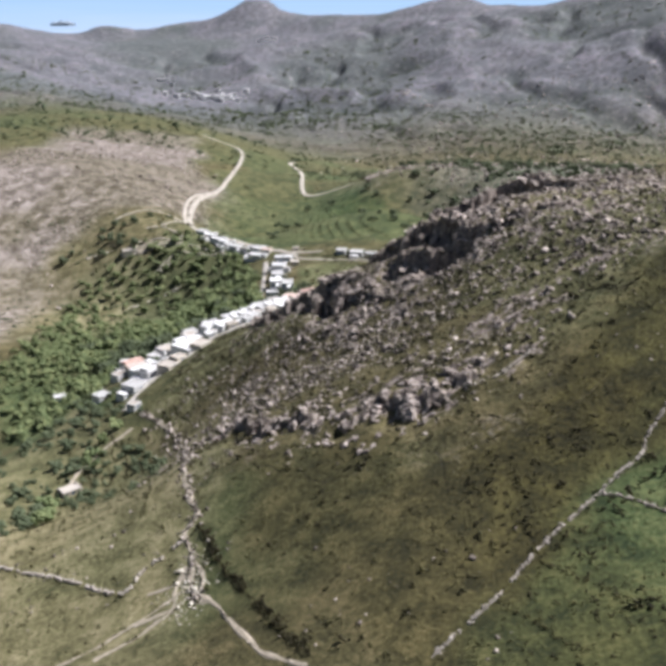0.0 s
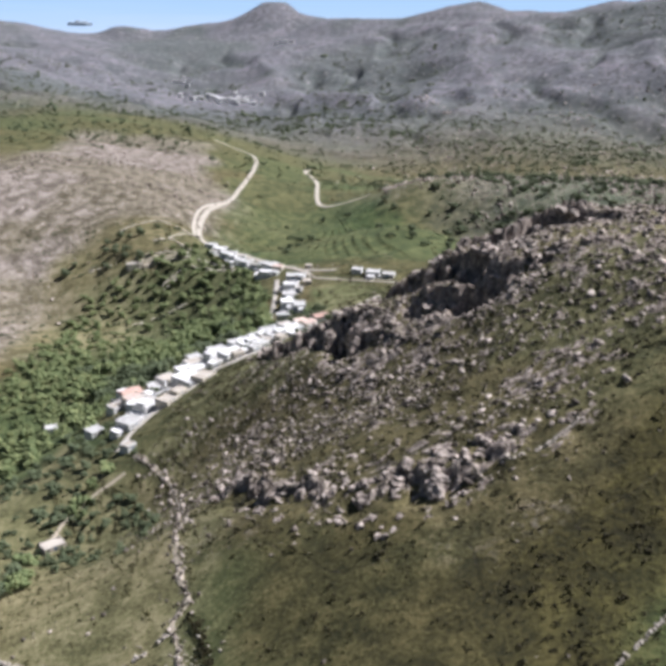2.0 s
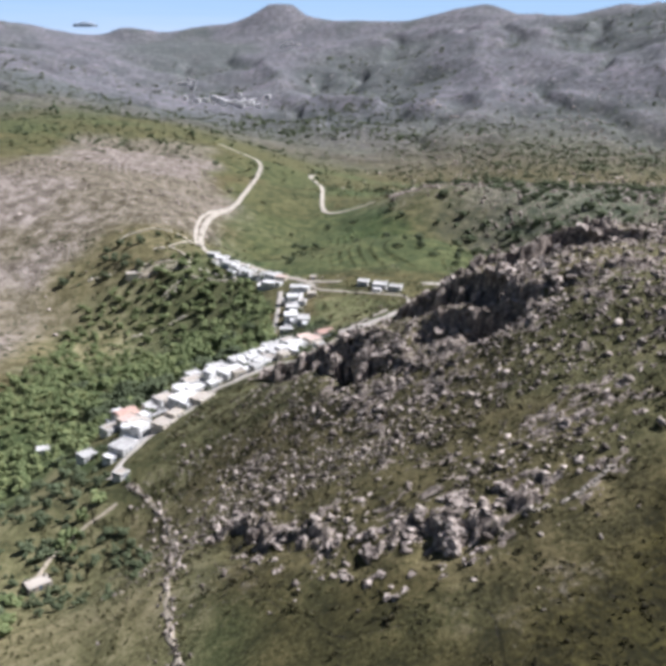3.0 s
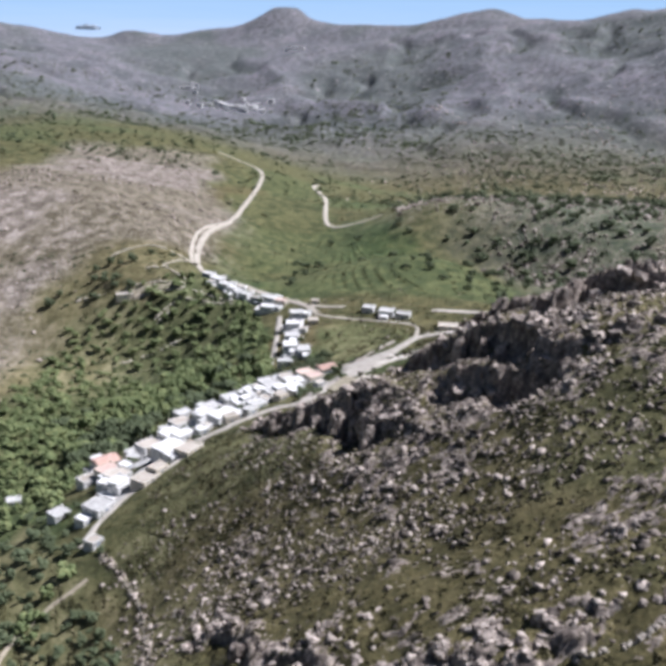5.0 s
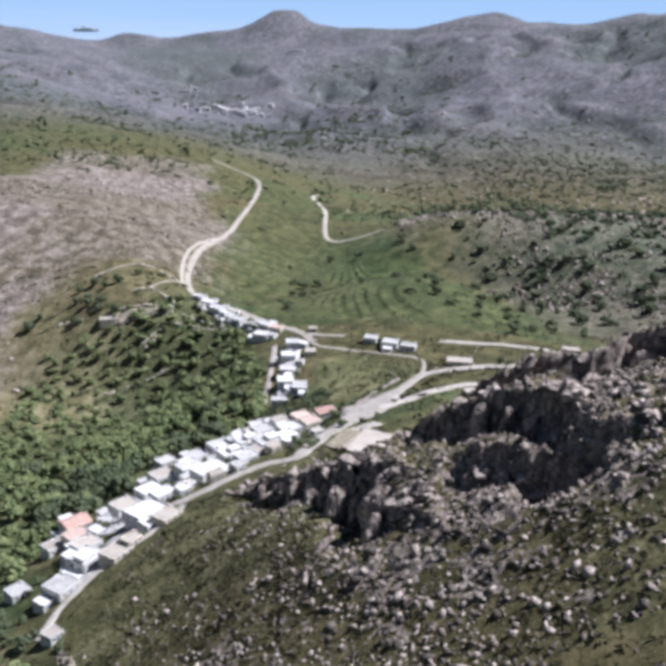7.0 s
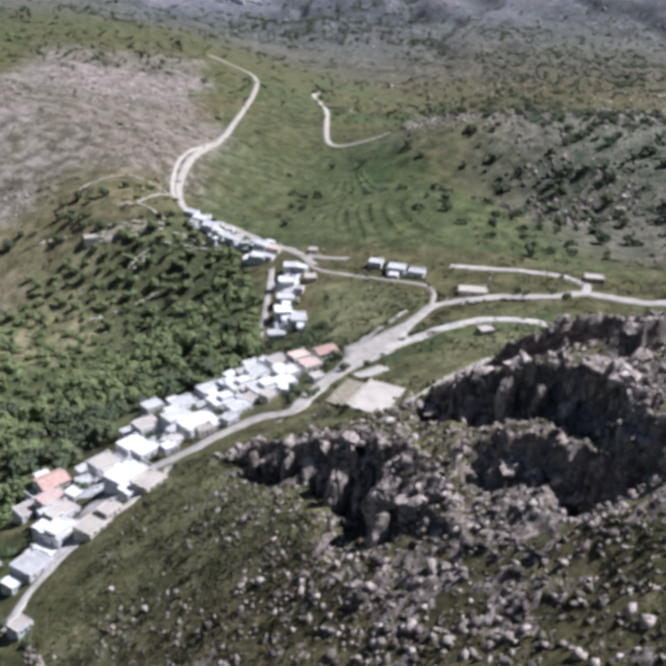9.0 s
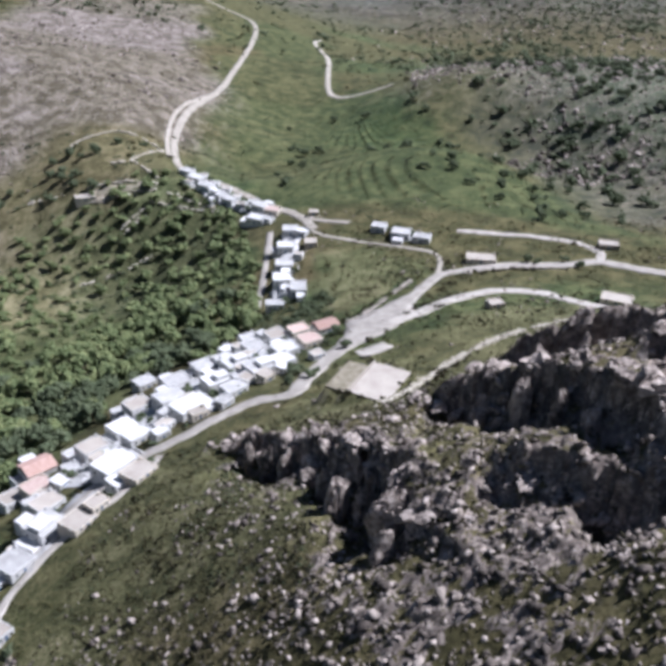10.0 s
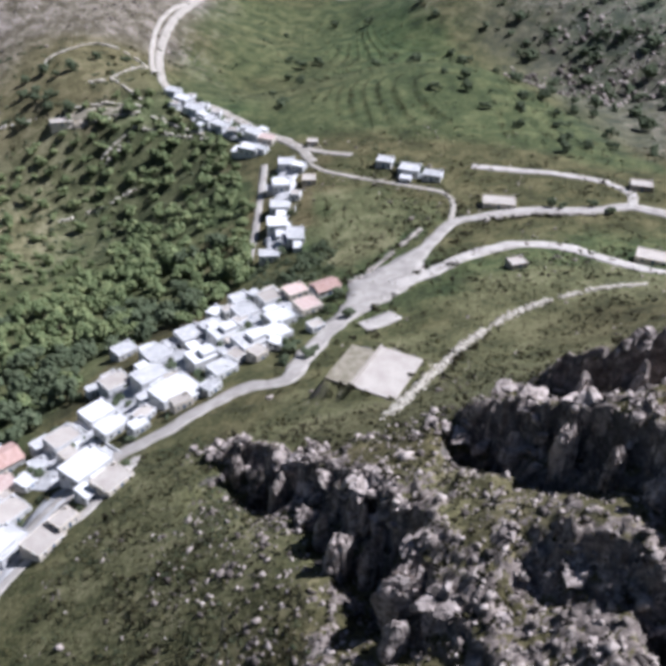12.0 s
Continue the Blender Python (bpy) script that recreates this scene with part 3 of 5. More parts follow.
# ---------------------------------------------------------------- sea and sky far behind
def build_backdrop():
    verts, faces = [], []
    n = 48
    for i in range(n + 1):
        a = radians(-50 + 100 * i / n)
        for z in (-400, 0, 120, 214, 330):
            verts.append((4790 * math.sin(a), 150 + 4790 * math.cos(a), z))
    for i in range(n):
        for k in range(4):
            q = i * 5 + k
            faces.append((q, q + 1, q + 6, q + 5))
    m = bpy.data.materials.new("glowing_sea_haze")
    m.use_nodes = True
    nt = m.node_tree
    nt.nodes.remove(nt.nodes["Principled BSDF"])
    # the upright sheet glows by itself; sea haze is graded into its colour
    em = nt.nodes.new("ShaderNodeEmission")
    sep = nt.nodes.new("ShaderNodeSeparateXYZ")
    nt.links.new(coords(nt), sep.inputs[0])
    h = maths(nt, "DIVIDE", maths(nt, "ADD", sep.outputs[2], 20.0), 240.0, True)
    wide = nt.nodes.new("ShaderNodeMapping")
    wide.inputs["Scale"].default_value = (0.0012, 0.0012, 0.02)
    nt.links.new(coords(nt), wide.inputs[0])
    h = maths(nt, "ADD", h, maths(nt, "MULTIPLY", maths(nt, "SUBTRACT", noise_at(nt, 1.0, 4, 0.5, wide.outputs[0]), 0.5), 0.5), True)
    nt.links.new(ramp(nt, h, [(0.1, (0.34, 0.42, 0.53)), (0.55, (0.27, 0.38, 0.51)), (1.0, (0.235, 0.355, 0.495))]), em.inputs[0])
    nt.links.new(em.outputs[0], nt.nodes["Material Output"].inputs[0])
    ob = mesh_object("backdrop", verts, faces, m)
    return tagged(ob, label="glowing backdrop of pale blue hazy sea far behind the hills", category="sea", kind="structure")


build_backdrop()


# ---------------------------------------------------------------- roads and tracks
def spline(pts, step=2.0):
    pts = [Vector(p) for p in pts]
    ext = [pts[0] * 2 - pts[1]] + pts + [pts[-1] * 2 - pts[-2]]
    out = []
    for a, b, c, d in zip(ext, ext[1:], ext[2:], ext[3:]):
        n = max(2, int((c - b).length / step))
        for i in range(n):
            t = i / n
            out.append(0.5 * (2 * b + (c - a) * t + (2 * a - 5 * b + 4 * c - d) * t * t + (3 * b - a - 3 * c + d) * t ** 3))
    return out + [pts[-1]]


def span(p, q, wide):
    return math.exp(-(p - Vector(q)).length_squared / wide ** 2)


def road(name, pts, width, mat, label, rise=0.3, ragged=0.2):
    line = spline(pts)
    across = (-0.5, -0.5, -0.25, 0.0, 0.25, 0.5, 0.5)
    xs, ys = [], []
    for i, p in enumerate(line):
        d = (line[min(i + 1, len(line) - 1)] - line[max(i - 1, 0)]).normalized()
        w = width(p) if callable(width) else width
        for k, a in enumerate(across):
            a2 = a * w * (1 + ragged * 2 * (noise.noise((p.x * 0.15, p.y * 0.15, k)))) + (0.5 if k == 6 else -0.5 if k == 0 else 0)
            xs.append(p.x - d.y * a2)
            ys.append(p.y + d.x * a2)
    zs = height(np.array(xs), np.array(ys)).reshape(-1, 7)
    top = zs[:, 1:6].mean(1)
    for _ in range(3):
        top = np.convolve(np.pad(top, 1, mode="edge"), [0.25, 0.5, 0.25], "valid")
    mixz = np.maximum(zs * 0.75 + top[:, None] * 0.25, zs) + rise
    mixz[:, 0], mixz[:, 6] = zs[:, 0] - 0.8, zs[:, 6] - 0.8
    verts = list(zip(xs, ys, mixz.ravel().tolist()))
    faces = [(i * 7 + k, i * 7 + k + 1, i * 7 + k + 8, i * 7 + k + 7) for i in range(len(line) - 1) for k in range(6)]
    ob = mesh_object(name, verts, faces, mat, None, True)
    return tagged(ob, label=label, category="road", kind="structure")


MAIN = [(-102, 455), (-96, 478), (-90, 489), (-81, 501), (-70, 508), (-63, 512), (-51, 523), (-41, 530), (-28, 531), (-24, 543), (-16, 565), (-4, 587), (8, 607), (25, 639), (35, 659), (47, 663), (71, 669), (99, 667), (116, 669), (140, 655), (180, 640)]
road("road", MAIN, lambda p: 6.2 + 18 * span(p, (6, 603), 20) + 1.6 * span(p, (-18, 560), 30), M_ROAD, "pale concrete village road widening into a small square")
road("road", [(8, 600), (21, 605), (39, 620), (57, 630), (74, 628), (88, 617), (108, 596), (150, 560)], 7.2, M_ROAD, "pale concrete road curving along the slope")
road("road", [(116, 669), (119, 683), (111, 697), (94, 708), (68, 716), (50, 721)], 4.5, M_ROAD, "pale concrete hairpin road across the grass")
road("track", [(35, 660), (38, 682), (35, 693), (28, 699), (6, 710), (-20, 726), (-32, 740)], 2.4, M_TRACK, "narrow dusty track beside the field")
road("road", [(-30, 742), (-42, 770), (-67, 800), (-92, 826), (-125, 848), (-138, 884), (-148, 942), (-145, 1032), (-138, 1146), (-134, 1340), (-143, 1440), (-169, 1478), (-213, 1508)], 5.2, M_TRACK, "pale dirt road climbing the green hill")
road("track", [(-140, 872), (-151, 920), (-155, 965), (-152, 1010), (-145, 1062)], 3.0, M_TRACK, "older dirt track running beside the road")
road("track", [(-44, 772), (-30, 758), (-10, 744)], 4.0, M_TRACK, "short pale dirt spur off the road")
road("lane", [(-57, 753), (-55, 704), (-55, 656), (-58, 640)], 3.2, M_ROAD, "straight pale concrete lane beside white houses")
road("track", [(-62, 1480), (-66, 1430), (-46, 1330), (-40, 1189), (-30, 1153), (-4, 1144), (25, 1143)], 5.0, M_TRACK, "pale dirt track winding through the fields")
GULLY_PATH = [(-96, 419), (-76, 387), (-64, 354), (-57, 318), (-55, 300), (-49, 276), (-45, 265), (-48, 257), (-44, 245), (-43, 235), (-41, 226), (-38, 218)]
road("footpath", GULLY_PATH, 1.5, M_PATH, "worn stony footpath down a dry gully", 0.1, 1.1)
for line in ([(-42, 224), (-47, 220), (-59, 218), (-70, 211), (-84, 207)], [(-41, 227), (-36, 219), (-31, 211), (-23, 193), (-15, 181), (-6, 173)], [(-44, 228), (-50, 224), (-56, 220), (-64, 215)], [(-43, 236), (-47, 233), (-56, 233)], [(-45, 240), (-47, 230), (-46, 221), (-52, 214), (-66, 206)], [(-42, 240), (-38, 230), (-39, 221), (-33, 215)]):
    road("footpath", line, 1.15, M_PATH, "worn pale footpath in the grass", 0.05, 1.3)
road("lane", [(-70, 500), (-74, 489), (-79, 480), (-88, 471), (-96, 460), (-104, 444), (-107, 428)], 3.2, M_ROAD, "pale lane running below the lower houses", 0.25, 0.4)
road("footpath", [(-98, 406), (-111, 395), (-118, 382), (-121, 363)], 2.0, M_PATH, "worn pale footpath to a hut", 0.2, 0.3)

for line, wide in (([(-107, 500), (-93, 527), (-80, 552), (-62, 568), (-46, 582), (-28, 594)], 19), ([(-120, 842), (-104, 820), (-86, 803), (-64, 784)], 9), ([(-44, 655), (-43, 700), (-44, 748)], 9), ([(-104, 452), (-98, 474), (-94, 488), (-84, 502)], 7)):
    ob = road("pavement", line, wide, M_GREYROOF, "pale paved alleys and yards between the white houses", 0.35, 0.35)
    ob["category"] = "pavement"

# ---------------------------------------------------------------- rocks, bushes and trees
rng = np.random.default_rng(5)


def template(kind, seed):
    """Corners and triangles of one small rock or leafy clump about 1 across."""
    bm = bmesh.new()
    r = random.Random(seed)
    if kind == "rock":
        for c in range(8):
            bm.verts.new((((c & 1) - 0.5) * 0.8 + r.gauss(0, 0.24), ((c >> 1 & 1) - 0.5) * 0.8 + r.gauss(0, 0.24), ((c >> 2) - 0.5) * 0.8 + r.gauss(0, 0.24)))
        hull = bmesh.ops.convex_hull(bm, input=bm.verts[:])
        bmesh.ops.delete(bm, geom=[g for g in hull["geom_interior"] if isinstance(g, bmesh.types.BMVert)], context="VERTS")
    elif kind == "crown":
        lobes = [Vector((r.gauss(0, 0.22), r.gauss(0, 0.22), r.uniform(0.25, 0.6))) for _ in range(6)]
        for _ in range(46):
            d = Vector((r.gauss(0, 1), r.gauss(0, 1), r.gauss(0.25, 1))).normalized()
            m = Matrix.LocRotScale(r.choice(lobes) + d * r.uniform(0.14, 0.26), Euler((r.uniform(0, 6), r.uniform(0, 6), 0)), Vector((0.15, 0.13, 0.1)) * r.uniform(0.7, 1.2))
            bmesh.ops.create_icosphere(bm, subdivisions=1, radius=1.0, matrix=m)
    else:
        for _ in range(9 if kind == "bush" else 5):
            m = Matrix.LocRotScale((r.gauss(0, 0.24), r.gauss(0, 0.24), abs(r.gauss(0.12, 0.18))), Euler((r.uniform(0, 6), r.uniform(0, 6), r.uniform(0, 6))), Vector((r.uniform(0.25, 0.42), r.uniform(0.25, 0.42), r.uniform(0.15, 0.3))))
            tips = [bm.verts.new(m @ Vector(c)) for c in ((0.6, 0, 0), (0, 0.6, 0), (-0.6, 0, 0), (0, -0.6, 0), (0, 0, 0.6), (0, 0, -0.6))]
            for k in range(4):
                bm.faces.new((tips[k], tips[(k + 1) % 4], tips[4]))
                bm.faces.new((tips[(k + 1) % 4], tips[k], tips[5]))
        for v in bm.verts:
            v.co += Vector((r.gauss(0, 0.03), r.gauss(0, 0.03), r.gauss(0, 0.03)))
    bmesh.ops.triangulate(bm, faces=bm.faces[:])
    co = np.array([v.co[:] for v in bm.verts])
    bm.verts.index_update()
    tri = np.array([[v.index for v in f.verts] for f in bm.faces])
    bm.free()
    return co, tri


def scatter(name, kind, places, sizes, mat, label, category, squash=(0.6, 1.0), sink=0.15, variants=5, thing_kind="stuff"):
    """Many small pieces joined into one sheet of stuff that lies on the ground."""
    places, sizes = np.asarray(places), np.asarray(sizes)
    zs = height(places[:, 0], places[:, 1])
    cos, tris, base = [], [], 0
    forms = [template(kind, 100 + k) for k in range(variants)]
    pick = rng.integers(0, variants, len(places))
    for k, (co, tri) in enumerate(forms):
        w = np.nonzero(pick == k)[0]
        if not len(w):
            continue
        a = rng.uniform(0, 6.283, len(w))
        sx, sy = sizes[w] * rng.uniform(0.6, 1.4, len(w)), sizes[w] * rng.uniform(0.6, 1.4, len(w))
        sz = sizes[w] * rng.uniform(*squash, len(w))
        x, y = co[:, 0] * sx[:, None], co[:, 1] * sy[:, None]
        c, s = np.cos(a)[:, None], np.sin(a)[:, None]
        tilt = rng.uniform(-0.35, 0.35, (len(w), 2))
        X, Y = x * c - y * s, x * s + y * c
        Z = co[:, 2] * sz[:, None] + X * tilt[:, :1] + Y * tilt[:, 1:]
        pts = np.stack([X + places[w, 0][:, None], Y + places[w, 1][:, None], Z + (zs[w] + sz * (0.3 - sink))[:, None]], -1)
        cos.append(pts.reshape(-1, 3))
        tris.append((tri[None] + (base + np.arange(len(w)) * len(co))[:, None, None]).reshape(-1, 3))
        base += len(w) * len(co)
    co, tri = np.concatenate(cos), np.concatenate(tris)
    me = bpy.data.meshes.new(name)
    me.vertices.add(len(co))
    me.vertices.foreach_set("co", co.ravel())
    me.loops.add(tri.size)
    me.loops.foreach_set("vertex_index", tri.ravel().astype(np.int32))
    me.polygons.add(len(tri))
    me.polygons.foreach_set("loop_start", np.arange(0, tri.size, 3, dtype=np.int32))
    me.update(calc_edges=True)
    me.materials.append(mat)
    return tagged(new(name, me), label=label, category=category, kind=thing_kind)


def sow(count, box, weight):
    """Random places in a box (x0, x1, y0, y1), kept with the chance that weight gives."""
    x, y = rng.uniform(box[0], box[1], count), rng.uniform(box[2], box[3], count)
    keep = rng.uniform(0, 1, count) < weight(x, y)
    return np.stack([x[keep], y[keep]], -1)


ROADS = np.array([p[:] for p in spline(MAIN, 4)])


def off_road(x, y, gap=5.0):
    ok = np.ones(len(x), bool)
    for rx, ry in ROADS:
        ok &= np.hypot(x - rx, y - ry) > gap
    return ok & (np.hypot(x - 1.0, y - 519) > 19)


def clump(x, y, size=35, seed=11, lo=-0.1, hi=0.25):
    return smooth(lo, hi, fbm(x, y, size, 3, seed))


def spaced_rows(count):
    """Places in loose rows along the terraces of the brown slope."""
    q = sow(count, (-310, -80, 690, 910), lambda x, y: (0.15 + 0.6 * clump(x, y, 40, 73)) * np.maximum(inside(x, y, ORCHARD, 10), 0.5 * (x < -150)) * off_road(x, y, 12))
    way = Vector((0.93, 0.37))
    across = q[:, 1] * way.x - q[:, 0] * way.y
    shift = (np.round(across / 13) * 13 - across) * 0.85
    return q + np.stack([-shift * way.y, shift * way.x], -1)


p = sow(26000, (-90, 160, 240, 500), lambda x, y: inside(x, y, ROCKFIELD, 10) * (0.12 + 0.7 * clump(x, y, 20, 11, -0.15, 0.25)))
scatter("rocks", "rock", p, np.minimum(0.3 + rng.gamma(1.2, 0.38, len(p)), 2.2), M_ROCK, "pale angular rocks scattered over the slope", "rocks", (0.6, 1.15), 0.25, 9)
p = sow(28000, (-90, 165, 240, 500), lambda x, y: np.maximum(inside(x, y, ROCKFIELD, 12), 0.6 * inside(x, y, RIDGE, 8)) * (0.25 + 0.6 * clump(x, y, 14, 29, -0.15, 0.3)))
scatter("heath", "clump", p, 0.6 + rng.gamma(1.5, 0.45, len(p)), M_HEATH, "dark heath and thorn scrub between the rocks of the ridge", "heath", (0.5, 0.9))
p = sow(3200, (-90, -10, 380, 500), lambda x, y: inside(x, y, SCRUBBY, 6) * (0.1 + 0.6 * clump(x, y, 16, 43, 0.0, 0.3)))
scatter("rocks", "rock", p, np.minimum(0.22 + rng.gamma(1.1, 0.25, len(p)), 1.4), M_ROCK, "scattered pale rocks on the scrubby slope", "rocks", (0.5, 1.2), 0.2, 9)
p = sow(12000, (-95, -5, 375, 505), lambda x, y: inside(x, y, SCRUBBY, 6) * off_road(x, y) * (0.25 + 0.4 * clump(x, y, 14, 23)))
scatter("scrub", "clump", p, rng.uniform(0.5, 1.4, len(p)), M_SCRUB, "dense low dark scrub on the slope above the street", "scrub", (0.6, 1.1))
p = sow(6000, (-95, -5, 375, 505), lambda x, y: inside(x, y, SCRUBBY, 6) * off_road(x, y) * (0.1 + 0.8 * clump(x, y, 9, 57, 0.0, 0.3)))
scatter("heath", "clump", p, 0.5 + rng.gamma(1.6, 0.34, len(p)), M_HEATH, "dark thorn bushes on the slope above the street", "heath", (0.7, 1.1))
p = sow(4500, (-95, -5, 375, 505), lambda x, y: inside(x, y, SCRUBBY, 6) * off_road(x, y) * 0.75 * clump(x, y, 12, 25, 0.0, 0.3))
scatter("scrub", "clump", p, rng.uniform(0.6, 1.5, len(p)), M_LEAF_DARK, "patches of greener scrub above the street", "scrub", (0.5, 0.8))
p = sow(34000, (40, 430, 700, 1500), lambda x, y: inside(x, y, ROCKBUSH, 25) * (0.2 + 0.5 * clump(x, y, 60)))
scatter("rocks", "rock", p, np.minimum(0.6 + rng.gamma(1.4, 0.65, len(p)), 4.0), M_ROCK, "pale rocks strewn between bushes on the far slope", "rocks", (0.6, 1.1))
p = sow(5200, (-160, 200, 130, 420), lambda x, y: (1 - inside(x, y, ROCKFIELD, 10)) * 0.32 * clump(x, y, 40, 21, 0.05, 0.4))
scatter("rocks", "rock", p, np.minimum(0.3 + rng.gamma(1.4, 0.22, len(p)), 1.1), M_ROCK, "small pale stones lying in the grass", "rocks", (0.4, 0.8))

p = sow(14000, (-440, -140, 760, 1450), lambda x, y: inside(x, y, BARE, 20) * (0.15 + 0.6 * clump(x, y, 45, 27)))
scatter("rocks", "rock", p, 0.5 + rng.gamma(1.3, 0.45, len(p)), M_ROCK, "whitish stones strewn over the bare hillside", "rocks", (0.4, 0.9))
p = sow(9000, (-440, -140, 760, 1450), lambda x, y: inside(x, y, BARE, 20) * (0.1 + 0.5 * clump(x, y, 60, 29)))
scatter("scrub", "clump", p, 0.7 + rng.gamma(1.3, 0.5, len(p)), M_SCRUB, "low grey-green tufts on the bare hillside", "scrub", (0.5, 0.8))
p = sow(26000, (-130, 190, 130, 520), lambda x, y: off_road(x, y) * (1 - inside(x, y, GROVE, 8)) * (0.2 + 0.55 * clump(x, y, 50, 61)) * (1 - 0.55 * inside(x, y, ROCKFIELD, 10)) * (0.45 + 0.55 * smooth(260, 330, y)))
scatter("scrub", "clump", p, 0.6 + rng.gamma(1.5, 0.35, len(p)), M_SCRUB, "low dark olive scrub bushes on the slope", "scrub", (0.6, 0.95))
p = sow(17000, (-10, 210, 110, 335), lambda x, y: (0.15 + 0.75 * clump(x, y, 18, 77, 0.0, 0.25)) * (0.4 + 0.6 * smooth(15, 80, x)))
scatter("heath", "clump", p, rng.uniform(0.35, 1.0, len(p)), M_SCRUB, "low brown-green heath tussocks on the near slope", "heath", (0.5, 0.9))
p = sow(26000, (-85, 150, 330, 470), lambda x, y: inside(x, y, RIDGE, 8) * (0.25 + 0.3 * clump(x, y, 12, 51, -0.2, 0.2)))
scatter("rocks", "rock", p, np.minimum(0.25 + rng.gamma(1.2, 0.3, len(p)), 1.8), M_ROCK, "small broken stones littering the ridge", "rocks", (0.6, 1.2), 0.2, 9)
p = sow(5000, (-95, 5, 290, 420), lambda x, y: smooth(-95, -60, x) * (1 - inside(x, y, RIDGE, 8)) * smooth(290, 320, y + 0.6 * x + 30) * (0.12 + 0.5 * clump(x, y, 16, 53, -0.1, 0.3)))
scatter("rocks", "rock", p, np.minimum(0.3 + rng.gamma(1.2, 0.3, len(p)), 1.8), M_ROCK, "stones spilled down the slope below the ridge", "rocks", (0.5, 1.1), 0.2, 9)
p = sow(9500, (-60, 190, 120, 345), lambda x, y: (0.04 + 0.85 * clump(x, y, 30, 79, 0.02, 0.3)) * (0.25 + 0.75 * smooth(-10, 60, x)) * (1 - inside(x, y, ROCKFIELD, 6)))
scatter("heath", "clump", p, 0.7 + rng.gamma(1.6, 0.55, len(p)), M_HEATH, "dark heath bushes in patches over the near slope", "heath", (0.4, 0.7))
p = sow(9000, (30, 480, 690, 1700), lambda x, y: inside(x, y, ROCKBUSH, 40) * (0.12 + 0.2 * clump(x, y, 70, 63)))
scatter("scrub", "bush", p, 1.4 + rng.gamma(1.6, 1.2, len(p)), M_LEAF_DARK, "dark round bushes over a rocky slope", "bushes", (0.6, 0.9))
p = sow(800, (60, 430, 730, 1400), lambda x, y: inside(x, y, ROCKBUSH, 20) * (0.35 + 0.3 * clump(x, y, 60, 35)))
scatter("scrub", "crown", p, rng.uniform(5.0, 10.5, len(p)), M_LEAF_DARK, "large dark round bushes on the rocky slope", "bushes", (0.6, 0.85), 0.3)
p = sow(15000, (-35, 190, 470, 770), lambda x, y: off_road(x, y, 4) * (0.1 + 0.5 * clump(x, y, 20, 37)))
scatter("scrub", "clump", p, 0.5 + rng.gamma(1.5, 0.45, len(p)), M_SCRUB, "low dark tufts in the dry grass beside the roads", "scrub", (0.5, 0.8))
p = sow(15000, (-32, 190, 462, 735), lambda x, y: off_road(x, y, 5) * (0.08 + 0.8 * clump(x, y, 16, 59, 0.0, 0.3)))
scatter("heath", "clump", p, 0.5 + rng.gamma(1.6, 0.42, len(p)), M_HEATH, "dark thorn tufts in the rough meadow below the roads", "heath", (0.5, 0.9))
p = sow(3600, (-35, 190, 495, 770), lambda x, y: off_road(x, y, 6) * (0.03 + 0.5 * clump(x, y, 24, 39, 0.05, 0.4)))
scatter("rocks", "rock", p, 0.3 + rng.gamma(1.3, 0.3, len(p)), M_ROCK, "pale stones in the grass beside the roads", "rocks", (0.4, 0.8))
p = sow(14000, (-150, 190, 745, 1420), lambda x, y: inside(x, y, BOWL, 12) * (0.06 + 0.6 * clump(x, y, 35, 41)))
scatter("scrub", "clump", p, 0.7 + rng.gamma(1.5, 0.65, len(p)), M_LEAF_DARK, "dark green tufts over the grassy bowl", "scrub", (0.45, 0.75))
p = sow(2600, (-450, 60, 700, 1500), lambda x, y: (0.06 + 0.3 * clump(x, y, 90, 65)) * (1 - inside(x, y, BOWL, 10) * 0.85) * (1 - 0.8 * inside(x, y, BARE, 20)) * (1 - inside(x, y, GROVE, 5)))
scatter("scrub", "bush", p, 2.0 + rng.gamma(1.6, 1.0, len(p)), M_SCRUB, "scattered dark bushes on the far hillside", "bushes", (0.6, 0.9))
p = sow(700, (-185, -70, 320, 475), lambda x, y: inside(x, y, LOWTERRACE, 6) * (0.15 + 0.6 * clump(x, y, 25, 33)))
scatter("scrub", "crown", p, rng.uniform(1.8, 4.5, len(p)), M_LEAF_DARK, "round dark bushes on the grassy lower terraces", "bushes", (0.7, 1.0), 0.3)
p = spaced_rows(2600)
scatter("scrub", "bush", p, rng.uniform(1.6, 4.0, len(p)), M_LEAF_DARK, "dark bushes dotted over the brown terraced slope", "bushes", (0.45, 0.7))
p = sow(16000, (-1500, 1700, 1300, 3400), lambda x, y: (np.abs(x) < 0.45 * y) * (0.08 + 0.85 * clump(x, y, 260, 67, 0.0, 0.4)))
p = np.concatenate([p, sow(13000, (-700, 500, 2200, 3200), lambda x, y: 0.9 * np.exp(-((x + 120) / 210) ** 2 - ((y - 2600) / 260) ** 2))])
p = np.concatenate([p, sow(9000, (-1500, 1900, 1700, 3700), lambda x, y: (np.abs(x) < 0.45 * y) * 0.9 * smooth(0.3, 0.05, ravines(x, y)))])
scatter("scrub", "clump", p, 3.5 + rng.gamma(1.6, 3.0, len(p)), M_LEAF_DARK, "dark trees and thickets on the distant hills", "woods", (0.5, 0.9))
p = sow(9000, (-150, 900, 1250, 2400), lambda x, y: (np.abs(x) < 0.45 * y) * smooth(-40, 120, x) * (0.15 + 0.75 * clump(x, y, 130, 69, 0.0, 0.35)))
